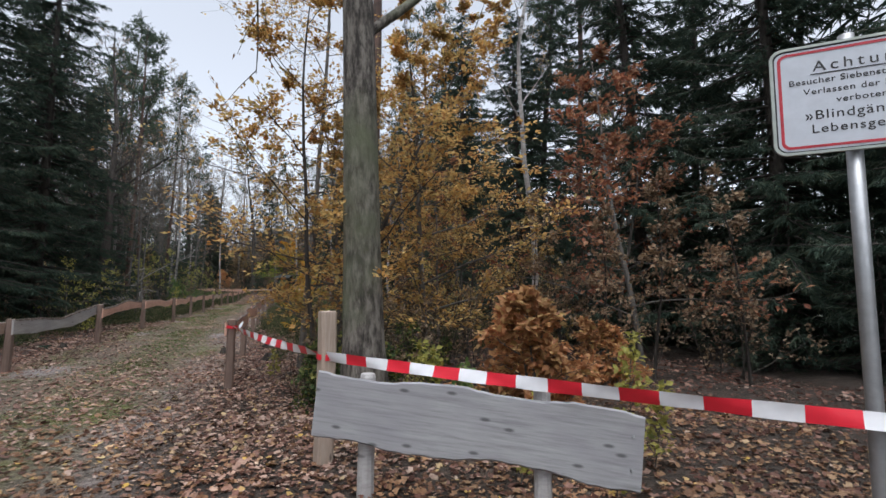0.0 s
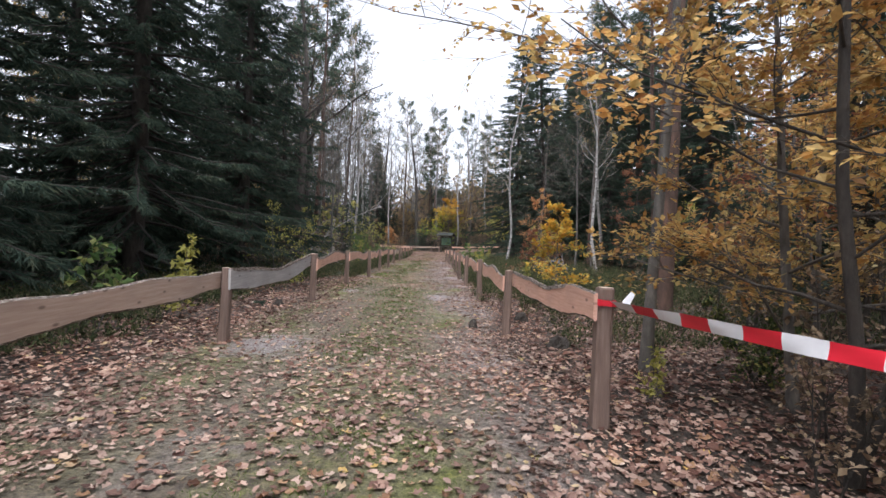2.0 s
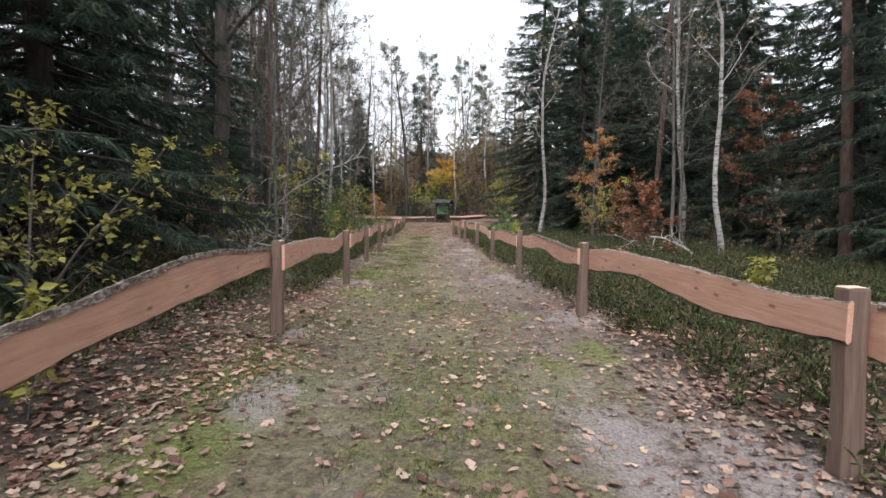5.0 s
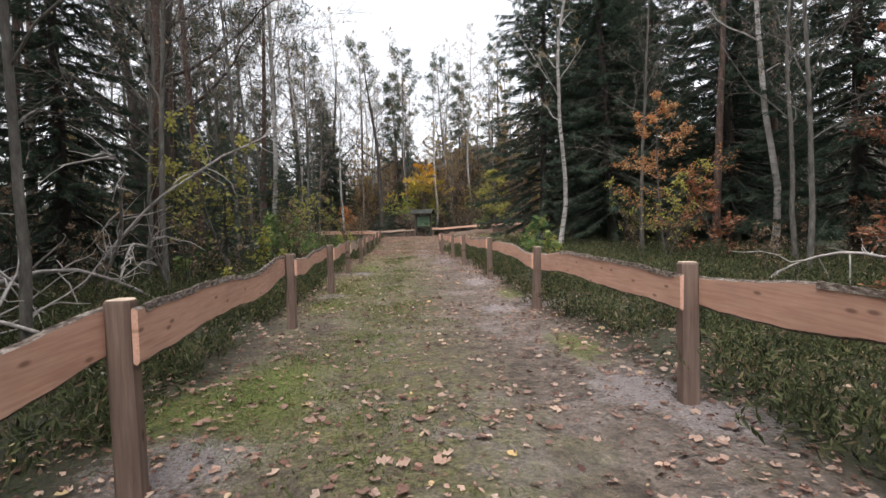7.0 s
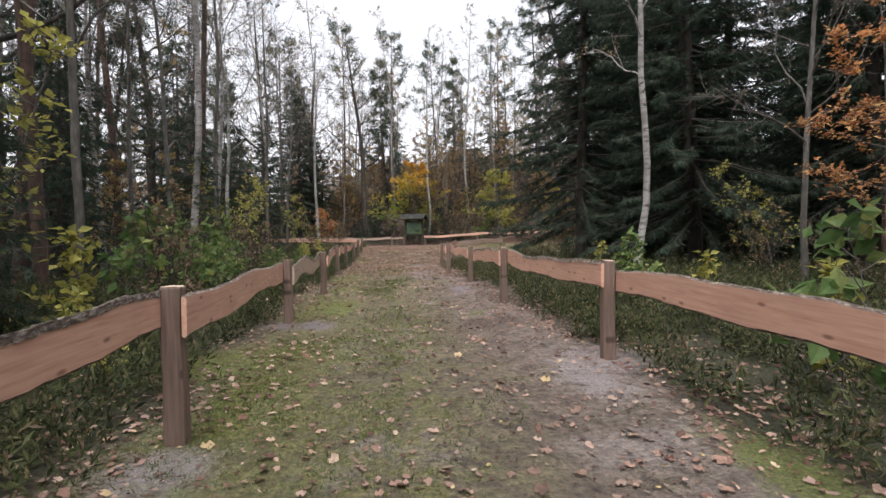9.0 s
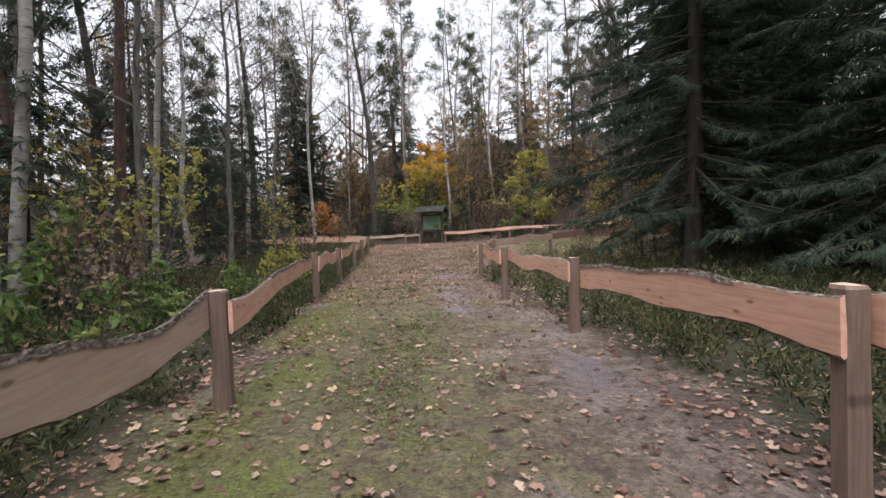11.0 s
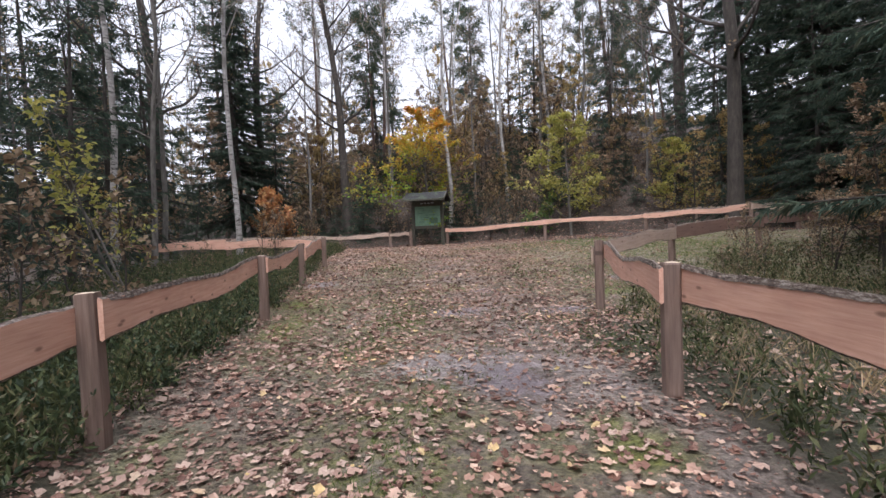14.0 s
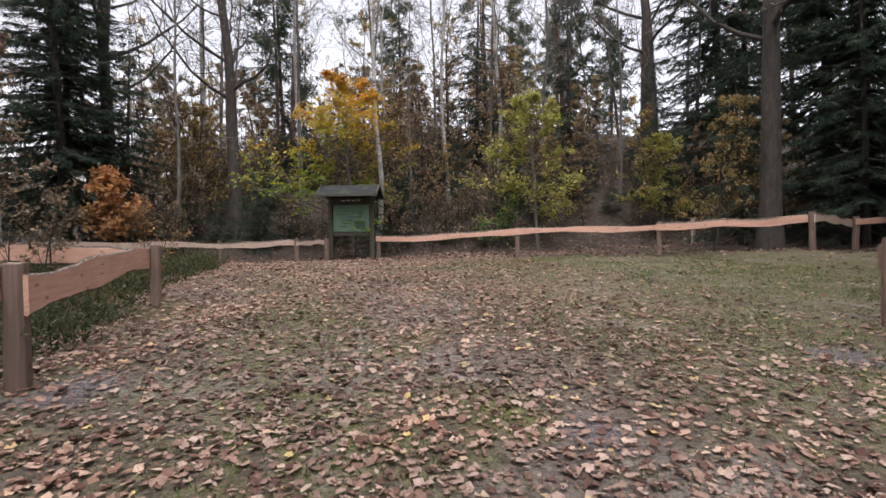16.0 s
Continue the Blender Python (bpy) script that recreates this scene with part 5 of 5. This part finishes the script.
def dead_branches():
    rs = np.random.RandomState(71)
    for n, (x, y, az, length, up) in enumerate([(-8.4, 20.9, -.38, 5.6, 1.7), (-7.6, 19.7, -.12, 4.0, 1.4), (-7.0, 21.8, -.7, 3.4, 1.2), (-7.4, 18.6, .25, 3.2, 1.2), (3.6, 19.0, 2.0, 2.6, 1.2), (-6.2, 18.0, 1.6, 1.8, .5), (-6.5, 22.6, -.2, 2.8, 1.3), (-7.6, 22.0, -.5, 4.4, 1.6)]):
        b = thing("fallen_branch", "bleached grey fallen branch lying in the heath", "branch", "fallen branches", Matrix.Translation((x, y, ground_at(x, y))))
        g = Geo()
        main = twisted(rs, (0, 0, -.02), unit(np.array([math.cos(az), math.sin(az), up])), length, 12, .14, -.13)
        main[:, 2] = np.maximum(main[:, 2], -.02)
        g.tube(main, np.linspace(.032, .008, 13), 6)
        for k in range(18):
            p, d = along(main, rs.uniform(.15, 1))
            t = twisted(rs, p, unit(d + rs.normal(0, .8, 3)), rs.uniform(.3, 1.1), 5, .25, -.02)
            t[:, 2] = np.maximum(t[:, 2], .02)
            g.tube(t, np.linspace(.011, .003, 6), 4, False)
        part("bough", g, DEADWOOD, b, "", True)


dead_branches()
o = broadleaf("willow_sapling", "slender sapling with sparse yellow-green leaves", "sapling", 66, 3.0, .022, BARK_GREY, LEAF_YELLOWGREEN, 14, 4, 3, 620, .085, .2, .36, .45, flat=.5, stems=2, sides=5)
plant(o, [(-5.9, 24.2, 1.2), (-6.9, 25.4, 1.15), (-5.4, 17.2, .8), (-6.6, 31.0, 1), (-7.6, 35.0, 1.1), (5.1, 15.4, 1), (-5.3, 12.2, .75), (3.4, 25.0, .9), (-6.2, 40.6, 1), (4.6, 28.6, .9)], "sparse saplings")


def stump(x, y, r, h):
    rs = np.random.RandomState(int(abs(x * 100 + y * 10)))
    b = thing("tree_stump", "dark rotten lump of root beside the path", "stump", "root stumps", Matrix.Translation((x, y, ground_at(x, y))))
    g = Geo()
    n = 12
    v = []
    for z, k in ((-.08, 1.25), (.02, 1.1), (h * .6, .9), (h, .7)):
        v += [((r * k) * (1 + rs.uniform(-.2, .2)) * math.cos(a), (r * k) * (1 + rs.uniform(-.2, .2)) * math.sin(a), z + rs.uniform(-.03, .03)) for a in np.arange(n) * 2 * np.pi / n]
    g.add(v, [[i * n + j, i * n + (j + 1) % n, (i + 1) * n + (j + 1) % n, (i + 1) * n + j] for i in range(3) for j in range(n)])
    g.f.append(list(range(3 * n, 4 * n)))
    part("wood", g, BARK_DARK, b)


for x, y, r, h in ((-.75, 7.9, .06, .10), (.2, 6.7, .12, .12), (.05, 8.6, .10, .12), (-3.95, 9.0, .07, .08)):
    stump(x, y, r, h)


def boulder(x, y, r, h):
    """A rounded stone with a lumpy skin."""
    b = thing("boulder", "weathered brown-grey boulder lying in the fallen leaves", "stone", m=Matrix.Translation((x, y, ground_at(x, y))))
    bm = bmesh.new()
    bmesh.ops.create_icosphere(bm, subdivisions=4, radius=1)
    for v in bm.verts:
        k = 1 + .10 * math.sin(v.co.x * 3.1 + v.co.y * 2.3) + .06 * math.sin(v.co.y * 5.7 - v.co.z * 4.1) + .025 * math.sin(v.co.x * 13 + v.co.z * 11)
        v.co = Vector((v.co.x * r * k * 1.15, v.co.y * r * k * .9, v.co.z * h * k * .75 + h * .25))
    me = bpy.data.meshes.new("stone")
    bm.to_mesh(me)
    bm.free()
    me.materials.append(rough_stuff("boulder_skin", [(.3, (.10, .085, .075)), (.55, (.21, .18, .16)), (.78, (.33, .29, .26))], 9, bump=.7, depth=.015, patch=(.10, .12, .05), patch_scale=5))
    me.polygons.foreach_set("use_smooth", [True] * len(me.polygons))
    part("stone", me, None, b)


boulder(-1.8, .1, .24, .30)

# ---- what nobody could count: fallen leaves, heath and grass ----
rs = np.random.RandomState(5)


OVAL = [(0, 0, 0), (.3, .25, .05), (.7, .24, .09), (1, 0, .02), (.68, -.25, .05), (.3, -.23, .10)]
OVAL_F = [(0, 2, 1), (0, 3, 2), (0, 4, 3), (0, 5, 4)]
CURLED = [(0, 0, 0), (.12, .30, .16), (.38, .17, .05), (.58, .40, .24), (1, .05, .20), (.62, -.36, .12), (.40, -.16, .02), (.18, -.30, .20)]


def scatter(name, label, category, spots, material, size, stand_up=.36):
    """Fallen leaves, a third each of flat lobed, curled lobed and oval ones."""
    g = Geo()
    for k, (shape, faces, big) in enumerate(((LOBED, LOBED_F, 1.0), (CURLED, LOBED_F, .95), (OVAL, OVAL_F, .8))):
        x, y = spots[k::3].T
        nrm = np.stack([rs.normal(0, stand_up, len(x)), rs.normal(0, stand_up, len(x)), np.where(rs.uniform(0, 1, len(x)) < .3, -1.0, 1.0)], -1)
        P = np.stack([x, y, height(x, y) + .004 + rs.uniform(0, .014, len(x)) + (nrm[:, 2] < 0) * .008], -1)
        a = rs.uniform(0, 6.28, len(x))
        D = np.stack([np.cos(a), np.sin(a), rs.normal(0, .15, len(x))], -1)
        g.leaves(P, D, nrm, big * size * (.35 + .9 * rs.uniform(0, 1, len(x)) ** 1.5), shape, faces)
    tagged(part(name, g, material), label, category, kind="stuff")


def spots_where(n, lo, hi, keep):
    x, y = rs.uniform(lo[0], hi[0], n), rs.uniform(lo[1], hi[1], n)
    k = rs.uniform(0, 1, n) < keep(x, y)
    return np.stack([x[k], y[k]], -1)


def litter_keep(x, y):
    off = x - middle(y)
    d = np.abs(off)
    start = (1 - smooth(y, 4, 11)) * smooth(y, 0, 4)
    mid = smooth(y, 5, 11) * (1 - smooth(y, 30, 38))
    clearing = smooth(y, 31, 39)
    k = .75 * start + clearing * (.92 + .1 * smooth(y, 43, 48) - .55 * smooth(x, -1.8, 2.0)) + mid * (.20 + .34 * np.exp(-((d - 1.6) / .4) ** 2) * (1 - .5 * smooth(y, 14, 20)))
    k = k + smooth(d, .8, 2.0) * (1 - smooth(y, 11, 16)) * .5
    k = k * (1 - .7 * patches_at(MUD, x, y)) * (1 - .5 * patches_at(SAND, x, y)) * (1 - .4 * patches_at(MOSS, x, y))
    return k * (.55 + .45 * np.clip(.5 + .8 * wobble(x * .7, y * .7), 0, 1))


scatter("fallen_leaves", "dry pinkish-brown fallen leaves on the path", "leaves", spots_where(330000, (-5.2, .5), (2.6, 53), litter_keep), LITTER, .062)
scatter("fallen_leaves", "golden-brown fallen leaves at the start of the path", "leaves", spots_where(42000, (-4.6, -3.5), (5.5, 6.0), lambda x, y: (.8 - .3 * smooth(-x, 1, 3)) * (1 - smooth(y, 1.0, 4.5))), LITTER_GOLD, .068)
scatter("fallen_leaves", "brown leaf litter under the trees", "leaves", spots_where(70000, (-8, -3), (8, 16), lambda x, y: (np.abs(x - middle(y)) > 1.7) * .8), LITTER_DARK, .07, .4)
scatter("fallen_leaves", "leaf litter on the slope behind the clearing", "leaves", spots_where(40000, (-8, 45), (12, 72), lambda x, y: (.8 - .25 * smooth(y, 54.5, 57)) * (1 - smooth(y, 64, 74)) * (y + .85 * np.maximum(x, 0) > 52.6)), LITTER_DARK, .09, .5)
scatter("fallen_leaves", "pinkish leaves on the bank behind the low fence", "leaves", spots_where(16000, (-2, 46), (10, 60), lambda x, y: .8 * (y + .62 * np.maximum(x - 2, 0) > 53.2) * (1 - smooth(y + .62 * np.maximum(x - 2, 0), 55.5, 59))), LITTER, .08, .5)
scatter("fallen_leaves", "leaves strewn over the clearing's side", "leaves", spots_where(12000, (2.0, 40), (9, 52), lambda x, y: .4), LITTER, .066)


scatter("fallen_leaves", "pale leaves caught in the heath beside the fence", "leaves", spots_where(2600, (-1.0, 9), (2.2, 38), lambda x, y: .6 * (x > -.6 - .017 * (y - 8))), LITTER, .06, .6)


scatter("leaf_crumbs", "crumbled leaves, bark and twigs trodden into the path", "litter", spots_where(90000, (-4.4, 6), (.2, 46), lambda x, y: .25 + .55 * smooth(np.abs(x - middle(y)), .6, 1.6)), LITTER_DARK, .024, .3)


def tufts(name, label, category, spots, material, tall, blades, spread, droop=.5, width=1.0):
    """Tufts of blades."""
    x, y = np.repeat(spots[:, 0], blades), np.repeat(spots[:, 1], blades)
    big = np.repeat(.45 + 1.0 * rs.uniform(0, 1, len(spots)) ** 1.6, blades)
    x, y = x + rs.normal(0, spread, len(x)) * big, y + rs.normal(0, spread, len(x)) * big
    P = np.stack([x, y, height(x, y) - .01], -1)
    D = np.stack([rs.normal(0, droop, len(x)), rs.normal(0, droop, len(x)), np.ones(len(x))], -1)
    g = Geo()
    g.leaves(P, D, rs.normal(0, 1, D.shape), tall * np.sqrt(big) * rs.uniform(.5, 1.3, len(x)), np.array(NEEDLE) * (1, width, 1), NEEDLE_F)
    tagged(part(name, g, material), label, category, kind="stuff")


def heath_right(x, y):
    return (x > np.interp(y, [8, 36.3, 39.5, 42, 43.3], [-.36, -.9, .15, 2.7, 5.3]) + .12 * wobble(x, y)) * smooth(y, 9, 14) * (y < 43) * (.9 - .45 * smooth(x, 3, 7)) * (1 - .65 * smooth(y, 30, 34)) * np.clip(.75 + .45 * wobble(x * 1.3, y * 1.1), 0, 1)


def heath_left(x, y):
    return (x < -4.0 - .012 * (y - 8) + .12 * wobble(x, y)) * smooth(y, 14, 18) * (1 - smooth(y, 43, 46) * (x > -4.5)) * (.85 - .3 * smooth(-x, 6, 8)) * np.clip(.75 + .45 * wobble(x * 1.3, y * 1.1), 0, 1)


def heath(name, label, category, spots, material, tall, sprigs, leaves, leaf, wide):
    """Low bushes: sprigs that fan out from each foot, set with small leaves all the way up."""
    k = len(spots)
    big = .55 + .75 * rs.uniform(0, 1, k) ** 1.4
    n = k * sprigs
    foot, b = np.repeat(spots, sprigs, 0) + rs.normal(0, .07, (n, 2)), np.repeat(big, sprigs)
    a, out = rs.uniform(0, 6.28, n), rs.uniform(.05, 1.0, n)
    way = unit(np.stack([np.cos(a) * out, np.sin(a) * out, np.ones(n)], -1))
    long = tall * b * rs.uniform(.55, 1.15, n)
    root = np.stack([foot[:, 0], foot[:, 1], height(foot[:, 0], foot[:, 1]) - .01], -1)
    f = np.tile((np.arange(leaves) + .5) / leaves, n) ** .8 + rs.uniform(-.05, .05, n * leaves)
    W, L = np.repeat(way, leaves, 0), np.repeat(long, leaves)
    P = np.repeat(root, leaves, 0) + W * (L * f)[:, None] + np.stack([0 * f, 0 * f, -.22 * L * f ** 2 * np.repeat(out, leaves)], -1)
    D = W * .7 + rs.normal(0, .75, P.shape) + (0, 0, .25)
    g = Geo()
    g.leaves(P, D, rs.normal(0, 1, P.shape) + (0, 0, .6), leaf * rs.uniform(.6, 1.4, len(P)), [(0, 0, 0), (.5, wide, .05), (1, 0, 0), (.5, -wide, .05)], [(0, 1, 2, 3)])
    tagged(part(name, g, material), label, category, kind="stuff")


def bilberry_left(x, y):
    return (x < -4.02 - .012 * (y - 8)) * (x > -6.2) * smooth(y, 30, 33) * (1 - smooth(y, 42, 45)) * .9


heath("heather", "dark green heather and heath grass beside the fence", "heather", spots_where(8600, (-1.4, 8), (7, 43), heath_right), HEATHER, .46, 11, 9, .060, .13)
heath("heather", "dark heather beside the path", "heather", spots_where(7000, (-8.5, 13), (-3.6, 52), heath_left), HEATHER, .44, 11, 9, .060, .13)
heath("bilberry", "low leafy bilberry along the foot of the fence", "bilberry", spots_where(900, (-6.4, 30), (-3.9, 45), bilberry_left), BILBERRY, .40, 12, 10, .042, .26)
heath("heather", "low dark undergrowth at the woods' edge", "heather", spots_where(1300, (-8, 0), (-4.6, 15), lambda x, y: .8 - .5 * smooth(x, -5.6, -4.6)), HEATHER, .36, 9, 8, .060, .16)
heath("heather", "scattered heather among the leaf litter", "heather", spots_where(420, (.2, 6.5), (6, 13), lambda x, y: .5 + .3 * wobble(x, y)), HEATHER, .42, 11, 9, .060, .13)
tufts("grass", "short mossy grass along the middle of the way", "grass", spots_where(44000, (-4.2, 2), (-.5, 45), lambda x, y: np.exp(-((x - green_strip(y)) / .55) ** 2) * np.clip(.45 + wobble(x, y), 0, 1)), GRASS, .045, 14, .04, .9, 3.4)
tufts("grass", "mossy green patches along the left rut", "grass", spots_where(16000, (-4.2, 9), (-2.6, 34), lambda x, y: np.clip(wobble(x * .6, y * .5) * 1.2 - .15, 0, 1)), GRASS, .04, 14, .04, .9, 3.4)
tufts("grass", "thin grass on the clearing", "grass", spots_where(26000, (-2.5, 37.5), (6.5, 50), lambda x, y: np.clip(.5 + .6 * wobble(x * .5, y * .5), 0, 1) * smooth(x, -2.5, 0)), GRASS, .055, 9, .04, .8, 2.8)
tufts("dry_grass", "bleached dry grass at the foot of the fence", "grass", spots_where(260, (-1.2, 36), (4, 43), lambda x, y: .8 * (y < 41) * (x > np.interp(y, [36, 36.7, 39.5, 42], [-.8, -.75, .1, 2.6]))) , DRYGRASS, .42, 22, .06, .7, .45)
